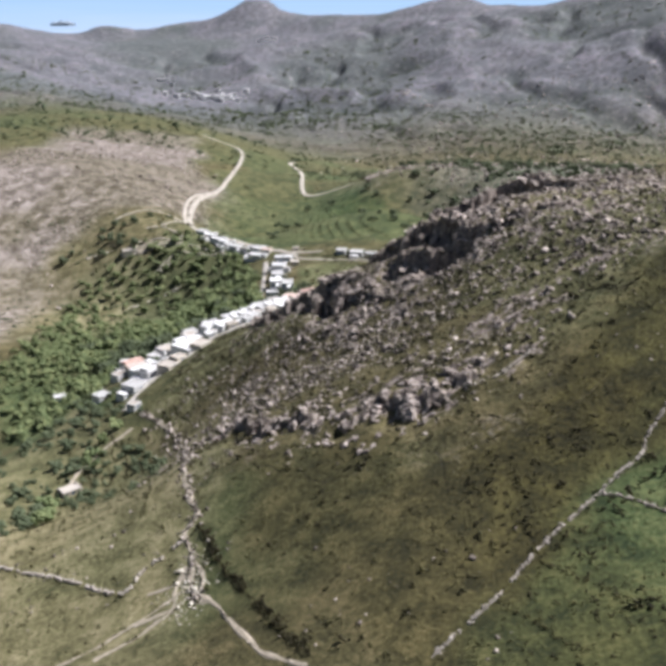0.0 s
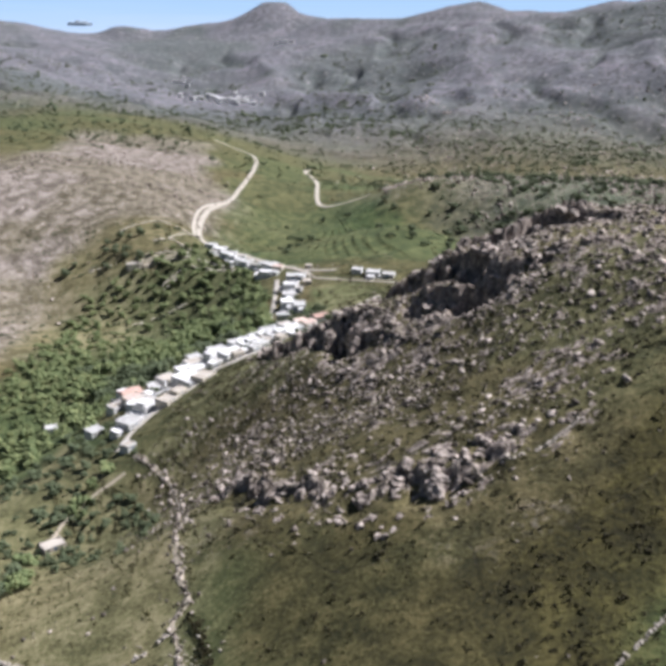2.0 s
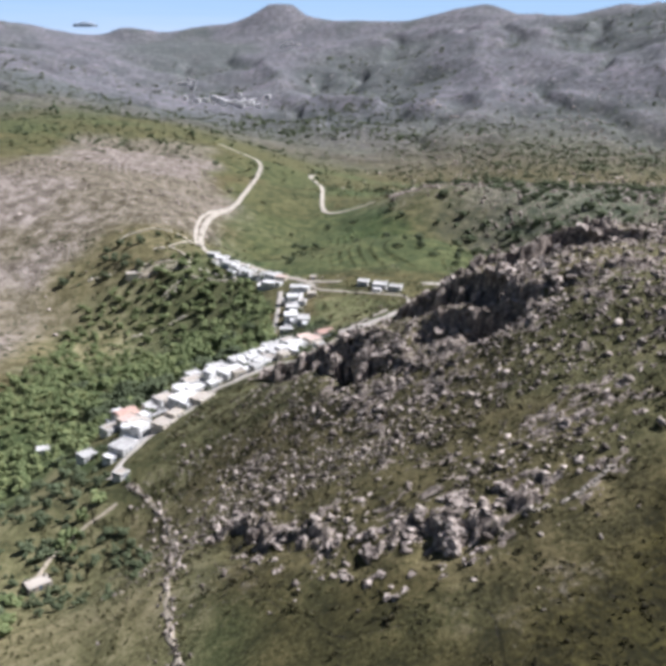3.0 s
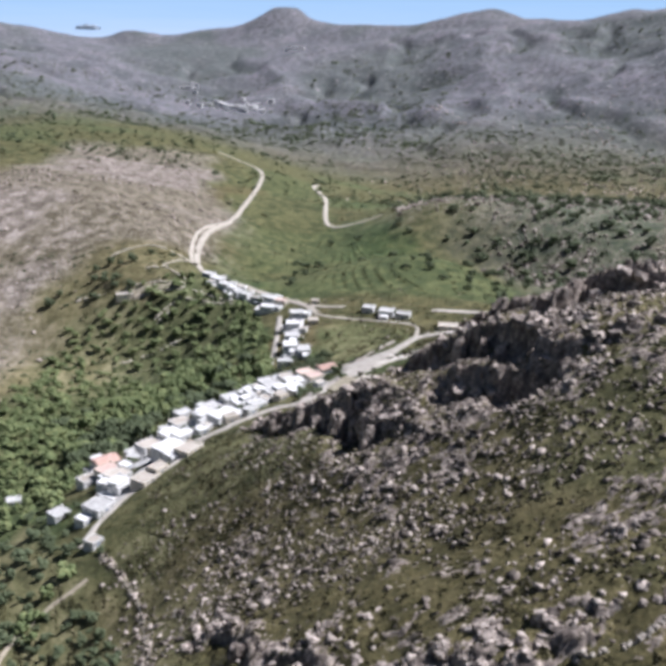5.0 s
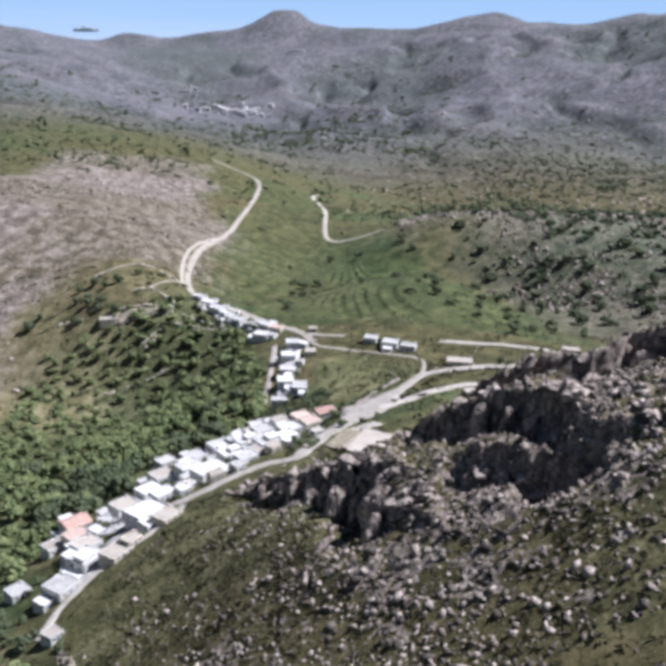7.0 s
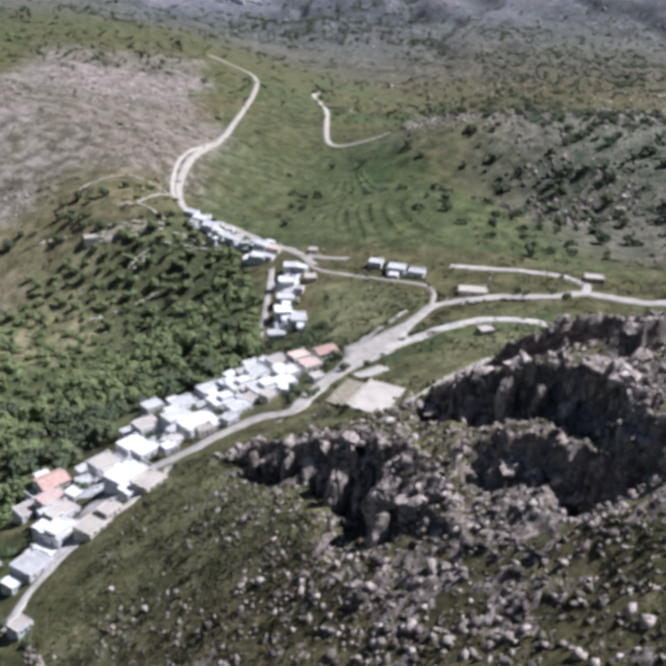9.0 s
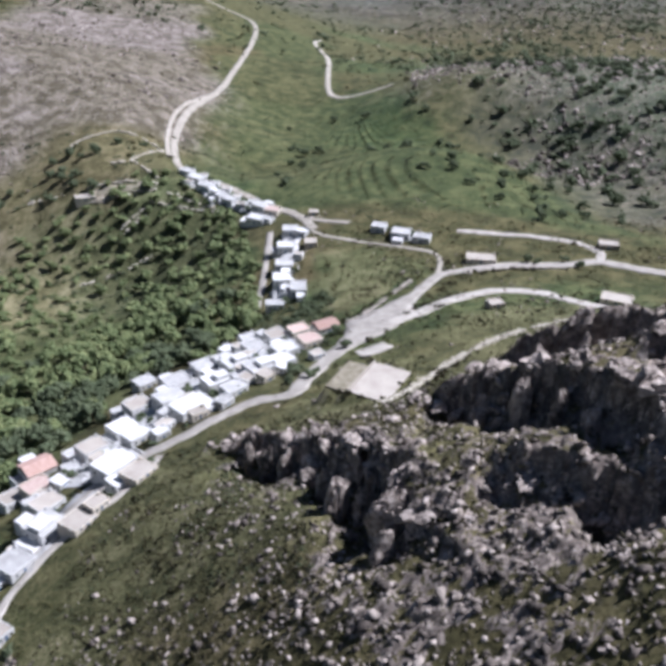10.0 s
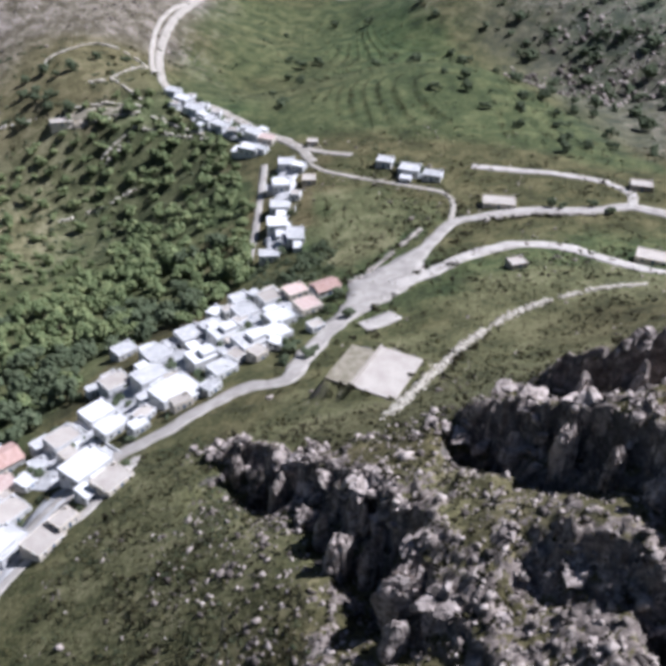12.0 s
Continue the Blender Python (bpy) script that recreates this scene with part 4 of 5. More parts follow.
scatter("scrub", "bush", p, 2.5 + rng.gamma(1.8, 1.9, len(p)), M_LEAF_DARK, "dark bushes dotted over the stony upland", "bushes", (0.5, 0.8))
p = sow(15000, (-150, 1100, 1250, 2700), lambda x, y: (np.abs(x) < 0.45 * y) * smooth(-40, 160, x) * (0.1 + 0.6 * clump(x, y, 110, 75, 0.0, 0.35)))
scatter("rocks", "rock", p, np.minimum(1.2 + rng.gamma(1.5, 1.1, len(p)), 6.0), M_ROCK, "pale outcrops strewn over the stony upland", "rocks", (0.4, 0.8))
p = sow(1500, (-700, 0, 1250, 2100), lambda x, y: 0.1 + 0.6 * clump(x, y, 150, 85, 0.0, 0.3))
scatter("scrub", "bush", p, 2.5 + rng.gamma(1.8, 1.6, len(p)), M_LEAF_DARK, "dark bushes on the grassy hill above the road", "bushes", (0.5, 0.8))

def crown_mesh(name, seed, mat, flat=0.75, count=80):
    """A crown about 1 across: many small leafy clumps round several limbs, with gaps."""
    bm = bmesh.new()
    r = random.Random(seed)
    lobes = [(Vector((r.gauss(0, 0.22), r.gauss(0, 0.22), r.uniform(-0.1, 0.28))), r.uniform(0.16, 0.3)) for _ in range(7)]
    for _ in range(count):
        c, rad = r.choice(lobes)
        d = Vector((r.gauss(0, 1), r.gauss(0, 1), r.gauss(0.25, 1))).normalized()
        at = c + d * rad * r.uniform(0.7, 1.05)
        s = r.uniform(0.08, 0.15)
        m = Matrix.LocRotScale(Vector((at.x, at.y, at.z * flat)), Euler((r.uniform(0, 6), r.uniform(0, 6), r.uniform(0, 6))), Vector((s * 1.2, s, s * 0.7)))
        bmesh.ops.create_icosphere(bm, subdivisions=1, radius=1.0, matrix=m)
    for v in bm.verts:
        v.co += Vector((r.gauss(0, 0.012), r.gauss(0, 0.012), r.gauss(0, 0.012)))
    me = bpy.data.meshes.new(name)
    bm.to_mesh(me)
    bm.free()
    me.materials.append(mat)
    return me


def trunk_mesh(seed):
    """A tapered trunk with three limbs, for a crown 1 across."""
    bm = bmesh.new()
    r = random.Random(seed)

    def limb(a, b, ra, rb):
        d = b - a
        m = Matrix.Translation((a + b) / 2) @ d.to_track_quat("Z", "Y").to_matrix().to_4x4()
        bmesh.ops.create_cone(bm, cap_ends=True, segments=7, radius1=ra, radius2=rb, depth=d.length, matrix=m)
    top = Vector((r.gauss(0, 0.03), r.gauss(0, 0.03), 0.3))
    limb(Vector((0, 0, -0.1)), top, 0.05, 0.035)
    for k in range(3):
        a = k * 2.1 + r.uniform(0, 1)
        limb(top, top + Vector((math.cos(a) * 0.2, math.sin(a) * 0.2, 0.22)), 0.03, 0.012)
    me = bpy.data.meshes.new("trunk")
    bm.to_mesh(me)
    bm.free()
    me.materials.append(M_BARK)
    return me


CROWNS = [crown_mesh("crown", 300 + k, M_LEAF) for k in range(5)]
DARK_CROWNS = [crown_mesh("crown", 330 + k, M_LEAF_DARK, 0.8) for k in range(4)]
TRUNKS = [trunk_mesh(k) for k in range(3)]


def tree(x, y, size, dark=False, label="", group=""):
    k = rng.integers(0, 1000)
    root = new("tree")
    root.empty_display_size = 0.5
    root.matrix_basis = pose(x, y, ground_z(x, y), 0, 0, float(rng.uniform(0, 360))) @ Matrix.Diagonal((size, size, size * float(rng.uniform(0.8, 1.1)), 1))
    t = new("trunk", TRUNKS[k % 3])
    t.parent = root
    c = new("crown", (DARK_CROWNS if dark else CROWNS)[k % (4 if dark else 5)])
    c.parent, c.location = root, (0, 0, 0.42)
    return tagged(root, label=label, category="tree", group=group)


def spaced(points, gap):
    kept = []
    for q in points:
        if all((q[0] - k[0]) ** 2 + (q[1] - k[1]) ** 2 > gap * gap for k in kept[-400:]):
            kept.append(q)
    return np.array(kept)


p = spaced(sow(6000, (-262, -55, 295, 845), lambda x, y: np.maximum(inside(x, y, GROVE, 4), inside(x, y, LOWGROVE, 4)) * (0.3 + 0.7 * clump(x, y, 28, 93, -0.3, 0.05)) * (1 - 0.6 * inside(x, y, ORCHARD, 8)) * off_road(x, y, 9)), 7.0)
near = p[np.argsort(np.hypot(p[:, 0] + 90, p[:, 1] - 600))]
for x, y in near[:150]:
    dark = fbm(np.array([x]), np.array([y]), 45, 3, 91)[0] > 0.22
    tree(x, y, float(rng.uniform(6.0, 11.0)) * (0.75 if inside(x, y, ORCHARD, 8) > 0.5 else 1.0), dark, "dark green leafy tree in the village grove" if dark else "fresh green leafy tree in the village grove", "trees of the grove")
rest = near[150:]
low = inside(rest[:, 0], rest[:, 1], LOWGROVE, 6) > 0.5
p = rest[~low]
scatter("woods", "crown", p, rng.uniform(5, 9, len(p)), M_LEAF, "green treetops of the grove farther down the valley", "woods", (0.6, 0.9), 0.3)
p = rest[low][::2]
scatter("woods", "crown", p, rng.uniform(3.5, 7, len(p)), M_LEAF_DARK, "dark treetops on the low terraces", "woods", (0.6, 0.9), 0.3)
p = sow(1700, (-262, -58, 330, 840), lambda x, y: inside(x, y, GROVE, 4) * (1 - 0.3 * inside(x, y, ORCHARD, 8)) * off_road(x, y, 9))
scatter("scrub", "bush", p, rng.uniform(1.5, 4.0, len(p)), M_LEAF, "green undergrowth between the trees of the grove", "undergrowth", (0.6, 0.9))
for x, y in spaced(sow(500, (-260, -150, 820, 900), lambda x, y: np.exp(-((x + 205) / 17) ** 2 - ((y - 860) / 15) ** 2) + 0.012), 7.0)[:15]:
    tree(x, y, float(rng.uniform(5, 9)), True, "dark round tree on the brown terraced slope", "trees on the brown slope")
for x, y in spaced(sow(600, (-70, 190, 740, 1080), lambda x, y: inside(x, y, BOWL, 10) * (0.08 + 0.5 * smooth(10, 120, x))), 13.0)[:45]:
    tree(x, y, float(rng.uniform(4.5, 8)), True, "dark round tree on the green terraces", "trees on the terraces")
for x, y in spaced(sow(500, (80, 330, 780, 1250), lambda x, y: inside(x, y, ROCKBUSH, 20) * 0.9), 13.0)[:55]:
    tree(x, y, float(rng.uniform(6, 11)), True, "large dark evergreen tree on the rocky slope", "trees on the rocky slope")


# ---------------------------------------------------------------- crags
def block_mesh(seed):
    """One weathered block about 2 across: a cut and cracked cuboid."""
    r = random.Random(seed)
    bm = bmesh.new()
    bmesh.ops.create_cube(bm, size=2.0)
    bmesh.ops.subdivide_edges(bm, edges=bm.edges[:], cuts=5, use_grid_fill=True)
    bmesh.ops.triangulate(bm, faces=bm.faces[:])
    cuts = [(Vector((r.gauss(0, 1), r.gauss(0, 1), r.gauss(0.3, 0.8))).normalized(), r.uniform(0.6, 0.95)) for _ in range(8)]
    off = Vector((seed * 3.1, seed * 1.7, seed * 0.9))
    lean = Vector((r.gauss(0, 0.15), r.gauss(0, 0.15), 0))
    for v in bm.verts:
        for n, d in cuts:
            over = v.co.dot(n) - d
            if over > 0:
                v.co -= n * over
        q = v.co.copy()
        crack = abs(noise.noise(Vector((q.x * 1.6, q.y * 1.6, q.z * 0.5)) + off))
        k = 1 + 0.13 * noise.noise(q * 1.3 + off) + 0.09 * noise.noise(q * 3.5 + off) - 0.22 * max(0, 0.1 - crack) / 0.1
        v.co = q * k + lean * q.z
    me = bpy.data.meshes.new("block")
    bm.to_mesh(me)
    bm.free()
    me.materials.append(M_CRAG)
    return me


BLOCKS = [block_mesh(k) for k in range(24)]


def crag(x, y, size, tall, turn, seed, label, blocks=7):
    """A cluster of upright angular blocks, split by joints and sunk in the ground."""
    r = random.Random(seed)
    root = new("crag")
    spots = []
    for k in range(blocks):
        a, far = r.uniform(0, 6.28), size * math.sqrt(r.uniform(0, 1)) * 0.9
        spots.append((math.cos(a) * far, math.sin(a) * far, far))
    turned = pose(0, 0, 0, 0, 0, turn)
    world_spots = [turned @ Vector((sx, sy, 0)) for sx, sy, _ in spots] + [Vector((0, 0, 0))]
    zs = height(np.array([x + v.x for v in world_spots]), np.array([y + v.y for v in world_spots]))
    z0 = float(zs[-1])
    root.matrix_basis = pose(x, y, z0, 0, 0, turn)
    for (px, py, far), zk in zip(spots, zs):
        w, h = size * r.uniform(0.25, 0.55), tall * r.uniform(0.35, 0.75) * (1 - 0.4 * far / size)
        block = new("block", r.choice(BLOCKS))
        block.parent = root
        dip = max(-h, min(h, float(zk) - z0))
        block.matrix_basis = Matrix.LocRotScale((px, py, dip + h * 0.25), Euler((r.gauss(0, 0.16), r.gauss(0, 0.16), r.uniform(0, 6.28))), Vector((w, w * r.uniform(0.6, 1.0), h)))
    return tagged(root, label=label, category="rock", group="crags of the ridge")


def crags_along(line, gap, size, tall, spread, label, seed):
    r = random.Random(seed)
    pts = spline(line, 1.0)
    k = 0
    while k < len(pts):
        q = pts[k]
        s = size * r.uniform(0.6, 1.25)
        crag(q.x + r.gauss(0, spread), q.y + r.gauss(0, spread), s, tall * r.uniform(0.6, 1.2) * s / size, r.uniform(0, 360), seed * 100 + k, label)
        k += max(1, int(gap * r.uniform(0.6, 1.5)))


crags_along(SCARP_CLIFF, 9, 4.2, 3.4, 1.6, "pale grey crag on the crest of the dark cliff", 21)
crags_along(SCARP_LEDGE, 9, 3.0, 2.6, 1.5, "broken pale rock ledge above a shaded face", 3)
crags_along(SCARP_KNOLL, 9, 4.2, 3.6, 1.8, "weathered pale crag on the rocky knoll", 4)
crags_along(SCARP_TOWER, 11, 4.2, 3.6, 2.0, "tall dark crag behind the cliff", 12)
crags_along(SCARP_PEAK, 11, 4.2, 3.4, 2.0, "tall dark crag on the summit of the ridge", 13)
crags_along(SCARP_SPUR, 9, 3.0, 2.6, 2.0, "pale crag on a short spur", 15)
crags_along(SCARP_NEAR, 6, 3.0, 2.6, 4.5, "tumbled pale boulders of the rock band", 6)
crags_along(SCARP_NEAR_EAST, 6, 3.0, 2.6, 4.5, "tumbled pale boulders of the rock band", 16)
crags_along([(24, 282), (32, 284), (40, 282), (46, 286)], 4, 3.2, 2.2, 2.0, "broad pale bedrock above the rock band", 17)
crags_along([(-34, 308), (-20, 290), (-4, 276), (14, 266), (32, 262)], 5, 1.8, 1.5, 2.5, "tumbled boulders fallen below the rock band", 18)
crags_along([(60, 300), (80, 300), (100, 320)], 10, 2.2, 1.8, 5.0, "pale boulder outcrop on the grassy slope", 7)
crags_along([(60, 400), (85, 385), (110, 380), (135, 400)], 10, 2.6, 2.2, 6.0, "pale boulder outcrop on the ridge", 8)


def massif_mesh(seed):
    """One great weathered rock about 2 across: rounded faces, joints and ledges."""
    r = random.Random(seed)
    bm = bmesh.new()
    bmesh.ops.create_icosphere(bm, subdivisions=5, radius=1.0)
    cuts = [(Vector((r.gauss(0, 1), r.gauss(0, 1), r.gauss(0.1, 0.6))).normalized(), r.uniform(0.55, 0.85)) for _ in range(11)]
    off = Vector((seed * 2.3, seed * 4.1, seed * 1.3))
    for v in bm.verts:
        for n, d in cuts:
            over = v.co.dot(n) - d
            if over > 0:
                v.co -= n * over * 0.92
        q = v.co.copy()
        joint = abs(noise.noise(Vector((q.x * 2.2, q.y * 2.2, q.z * 0.6)) + off))
        shelf = abs(noise.noise(Vector((q.x * 0.8, q.y * 0.8, q.z * 2.6)) - off))
        k = 1 + 0.2 * noise.fractal(q * 1.7 + off, 0.9, 2.1, 5) - 0.2 * max(0, 0.12 - joint) / 0.12 - 0.1 * max(0, 0.1 - shelf) / 0.1
        v.co = q * k
    me = bpy.data.meshes.new("rock_mass")
    bm.to_mesh(me)
    bm.free()
    me.materials.append(M_CRAG)
    return me


MASSES = [massif_mesh(k) for k in range(6)]
# x, y, half width, half depth, height of the top, turn
MASSIFS = [(5, 412, 7.0, 5.0, 86, 20), (-8, 428, 4.4, 3.6, 76, 60), (3, 402, 4.0, 3.4, 82, 10), (-16, 444, 3.4, 3.0, 66, 40), (-4, 436, 4.0, 3.0, 79, 75), (-24, 460, 3.5, 3.0, 60, 70), (35, 433, 3.2, 3.0, 104, 30), (42, 424, 3.4, 3.0, 107, 75), (47, 414, 3.0, 2.8, 108, 15), (28, 443, 2.6, 2.6, 94, 55), (41, 450, 3.0, 2.6, 102, 25), (52, 448, 3.4, 2.6, 108, 80), (64, 421, 3.6, 3.0, 119, 35), (80, 425, 4.4, 3.2, 125, 5), (-12, 437, 2.6, 2.4, 71, 15), (-2, 424, 2.8, 2.2, 78, 50), (9, 403, 2.8, 2.4, 84, 85), (-30, 468, 2.6, 2.2, 55, 30), (-37, 479, 2.6, 2.2, 47, 65), (-30, 314, 3.0, 2.4, 62, 25), (-14, 296, 2.8, 2.2, 71, 60), (5, 278, 3.0, 2.2, 80, 15), (25, 270, 3.6, 2.8, 88, 70)]
for k, (x, y, w, d, top, turn) in enumerate(MASSIFS):
    rock = new("rock_mass", MASSES[(k * 5 + 2) % 6])
    low = float(height(np.array([x - w * 0.5, x + w * 0.5, x, x]), np.array([y, y, y - d * 0.6, y])).min())
    tall = max(3.0, top - low)
    rock.matrix_basis = Matrix.LocRotScale((x, y, low + tall * 0.2), Euler((0, 0, radians(turn))), Vector((w, d, tall * 0.8)))
    tagged(rock, label="great weathered grey rock standing out of the ridge", category="rock", group="great rocks of the ridge")

for k, (x, y) in enumerate(spaced(sow(500, (-60, 140, 255, 440), lambda x, y: inside(x, y, ROCKFIELD, 8) * (0.15 + 0.85 * clump(x, y))), 10.0)[:40]):
    s = float(rng.uniform(1.4, 2.8))
    crag(float(x), float(y), s, s * float(rng.uniform(0.6, 0.9)), float(rng.uniform(0, 360)), 2000 + k, "pale broken rock outcrop among grass and scrub", 6)


# ---------------------------------------------------------------- dry-stone walls
def dry_wall(pts, tall, label, thick=0.8, mat=M_STONEWALL):
    line = spline(pts, 0.7)
    places, sizes = [], []
    for q in line:
        if noise.noise((q.x * 0.23, q.y * 0.23, 7.0)) < -0.3:
            continue
        for k in range(9 if thick > 2 else 2):
            places.append((q.x + random.gauss(0, thick * 0.3), q.y + random.gauss(0, thick * 0.3)))
            sizes.append(random.uniform(0.6, 1.5) * tall)
    return scatter("dry_stone_wall", "rock", places, sizes, mat, label, "wall", (0.8, 1.3), 0.1, 5, "structure")


dry_wall([(100, 246), (94, 237), (87, 229), (84, 223), (78, 219), (70, 212), (55, 199), (46, 189), (38, 180), (22, 165)], 0.5, "grey dry-stone field wall running down the slope")
dry_wall([(70, 212), (76, 208), (82, 202), (95, 190)], 0.5, "grey dry-stone field wall with dark shrubs")
dry_wall([(-128, 282), (-110, 269), (-99, 262), (-84, 252), (-73, 243), (-64, 238), (-60, 246), (-55, 249), (-49, 253)], 0.7, "grey dry-stone field wall across the paddock")
dry_wall([(2, 478), (6, 488), (15, 514), (25, 534), (35, 549), (47, 562), (63, 571), (82, 577), (100, 577)], 0.6, "pale tumbled rubble wall across the meadow", 3.2, M_PALESTONE)
dry_wall([(-20, 600), (-4, 612), (8, 630), (22, 655)], 1.0, "low stone wall between field and road")

for line in ([(-210, 875), (-212, 886), (-199, 897), (-184, 906), (-165, 901), (-147, 886)], [(-178, 846), (-162, 850), (-147, 885)], [(-162, 850), (-140, 831)], [(-187, 826), (-166, 827), (-139, 825)], [(-195, 818), (-183, 815), (-159, 817), (-139, 820)], [(-159, 794), (-144, 807)], [(-155, 792), (-143, 802)], [(-177, 759), (-156, 766), (-134, 774)], [(-142, 811), (-118, 804), (-94, 795)], [(-133, 819), (-97, 800)], [(-230, 830), (-205, 826)]):
    dry_wall(line, 0.9, "pale terrace wall on the brown slope", 1.2, M_PALESTONE)
road("yard", [(-193, 820), (-182, 819), (-171, 816)], 7, M_PATH, "pale trodden yard before a low building", 0.25, 0.4)["category"] = "yard"
road("terrace", [(-180, 822), (-160, 822), (-141, 822)], 5, M_EARTH, "bare tilled earth on a narrow terrace", 0.2, 0.4)["category"] = "terrace"
road("pavement", [(-3, 566), (3, 569), (9, 573)], 8, M_ROAD, "pale concrete pad beside the road", 0.3, 0.3)["category"] = "pavement"
for line in ([(-138, 916), (-120, 926), (-110, 916)], [(-141, 782), (-124, 760)], [(27, 628), (36, 640), (45, 655)], [(50, 657), (66, 661), (84, 661)], [(16, 606), (30, 618), (44, 628)], [(40, 664), (40, 680), (36, 694)], [(-12, 556), (-2, 560), (3, 556)], [(-16, 606), (-2, 620), (12, 640), (24, 660)], [(16.5, 524), (12, 514), (7.5, 504)], [(3, 533), (15, 527)], [(-12, 513), (-3, 508), (5, 503)], [(20, 516), (30, 536), (42, 551)]):
    q = spline(line, 1.6)
    p = np.array([(v.x + random.gauss(0, 1.0), v.y + random.gauss(0, 1.0)) for v in q if random.random() < 0.7])
    scatter("hedge", "bush", p, rng.uniform(1.1, 3.0, len(p)), M_HEATH, "dark uneven hedge of low bushes", "hedge", (0.6, 1.0))
for line in ([(-135, 425), (-130, 408), (-125, 391)], [(-93, 398), (-86, 370)], [(-108, 397), (-101, 380)], [(-69, 308), (-66, 277)], [(-115, 379), (-106, 361)], [(-102, 400), (-96, 386)], [(37, 180), (44, 171), (52, 158)], [(50, 190), (59, 180), (70, 168)], [(76, 208), (95, 190)], [(-42, 256), (-39, 246), (-33, 232), (-27, 219), (-21, 207), (-14, 191), (-6, 177)]):
    q = spline(line, 0.8)
    p = np.array([(v.x + random.gauss(0, 0.5), v.y + random.gauss(0, 0.5)) for v in q])
    scatter("hedge", "clump", p, rng.uniform(0.7, 1.6, len(p)), M_SCRUB, "short dark hedge on a terrace edge", "hedge", (0.7, 1.1))
q = spline([(-128, 281), (-110, 268), (-99, 261), (-84, 251), (-73, 242), (-64, 237)], 1.2)
p = np.array([(v.x + random.gauss(0, 0.7), v.y - 0.8 + random.gauss(0, 0.6)) for v in q])
scatter("hedge", "clump", p, rng.uniform(0.6, 1.5, len(p)), M_SCRUB, "dark growth along the paddock wall", "hedge", (0.6, 1.0))
dry_wall([(43, 273), (55, 273), (66, 280)], 0.7, "short tumbled stone wall in the grass", 1.0)
for k in range(16):
    x, y = -116 + 6.2 * (k % 8) + random.uniform(-2, 2), 402 - 26 * (k // 8) + random.uniform(-8, 8)
    q = spline([(x, y), (x + random.uniform(1, 3), y - 6), (x + random.uniform(3, 6), y - random.uniform(10, 15))], 0.8)
    p = np.array([(v.x + random.gauss(0, 0.4), v.y + random.gauss(0, 0.4)) for v in q])
    scatter("hedge", "clump", p, rng.uniform(0.8, 1.8, len(p)), M_HEATH, "short dark hedge on a terrace edge", "hedge", (0.7, 1.1))
GULLY = spline(GULLY_PATH, 0.5)
p = rng.normal((-42, 229), (3.0, 8.5), (300, 2))
scatter("rocks", "rock", p, 0.15 + rng.gamma(1.3, 0.2, len(p)), M_PALESTONE, "pale rubble where the footpaths meet", "rocks", (0.4, 0.9))
q = spline([(-43, 258), (-39, 246), (-33, 232), (-27, 219), (-21, 207), (-14, 191), (-6, 177)], 0.45)
p = np.array([(v.x + random.gauss(0.6, 0.8), v.y + random.gauss(0, 0.8)) for v in q if noise.noise((v.x * 0.2, v.y * 0.2, 3.0)) > -0.25])
scatter("hedge", "bush", p, rng.uniform(0.9, 2.3, len(p)), M_HEATH, "dark thorn hedge along the edge of the gully", "hedge", (0.6, 1.0))
p = np.array([(q.x + random.gauss(0, 1.5), q.y + random.gauss(0, 1.5)) for q in GULLY])
scatter("rocks", "rock", p, rng.gamma(1.5, 0.3, len(p)) + 0.2, M_ROCK, "pale stones lining the dry gully", "rocks", (0.6, 1.1))
p = np.array([(q.x + random.gauss(2.0, 1.6), q.y + random.gauss(0, 2)) for q in GULLY[::4]])
scatter("scrub", "clump", p, rng.uniform(1.0, 2.2, len(p)), M_SCRUB, "dark bushes along the dry gully", "scrub", (0.6, 1.0))


def on_riser(x, y):
    f = broad_height(x, y) / 1.9
    return (np.abs(f - np.floor(f) - 0.86) < 0.1) * 1.0


p = sow(26000, (-90, 120, 740, 1110), lambda x, y: inside(x, y, TERRACES, 6) * on_riser(x, y) * 0.65)
scatter("scrub", "clump", p, rng.uniform(0.9, 2.0, len(p)), M_SCRUB, "low dark growth along the terrace edges", "scrub", (0.6, 1.0))

dry_wall([(50, 658), (72, 664), (98, 662)], 0.9, "pale retaining wall along the road", 1.0)

# ---------------------------------------------------------------- houses
def box_bm(x0, x1, y0, y1, z0, z1, bev=0.0):
    bm = bmesh.new()
    m = Matrix.LocRotScale(((x0 + x1) / 2, (y0 + y1) / 2, (z0 + z1) / 2), None, Vector((x1 - x0, y1 - y0, z1 - z0)))
    bmesh.ops.create_cube(bm, size=1, matrix=m)
    if bev:
        bmesh.ops.bevel(bm, geom=bm.edges[:], offset=bev, segments=1, affect="EDGES")
    return bm


def parapet_bm(w, d, z0, z1, t):
    bm = bmesh.new()
    for x0, x1, y0, y1 in ((-w, w, -d, -d + t), (-w, w, d - t, d), (-w, -w + t, -d + t, d - t), (w - t, w, -d + t, d - t)):
        m = Matrix.LocRotScale(((x0 + x1) / 2, (y0 + y1) / 2, (z0 + z1) / 2), None, Vector((x1 - x0, y1 - y0, z1 - z0)))
        bmesh.ops.create_cube(bm, size=1, matrix=m)
    return bm


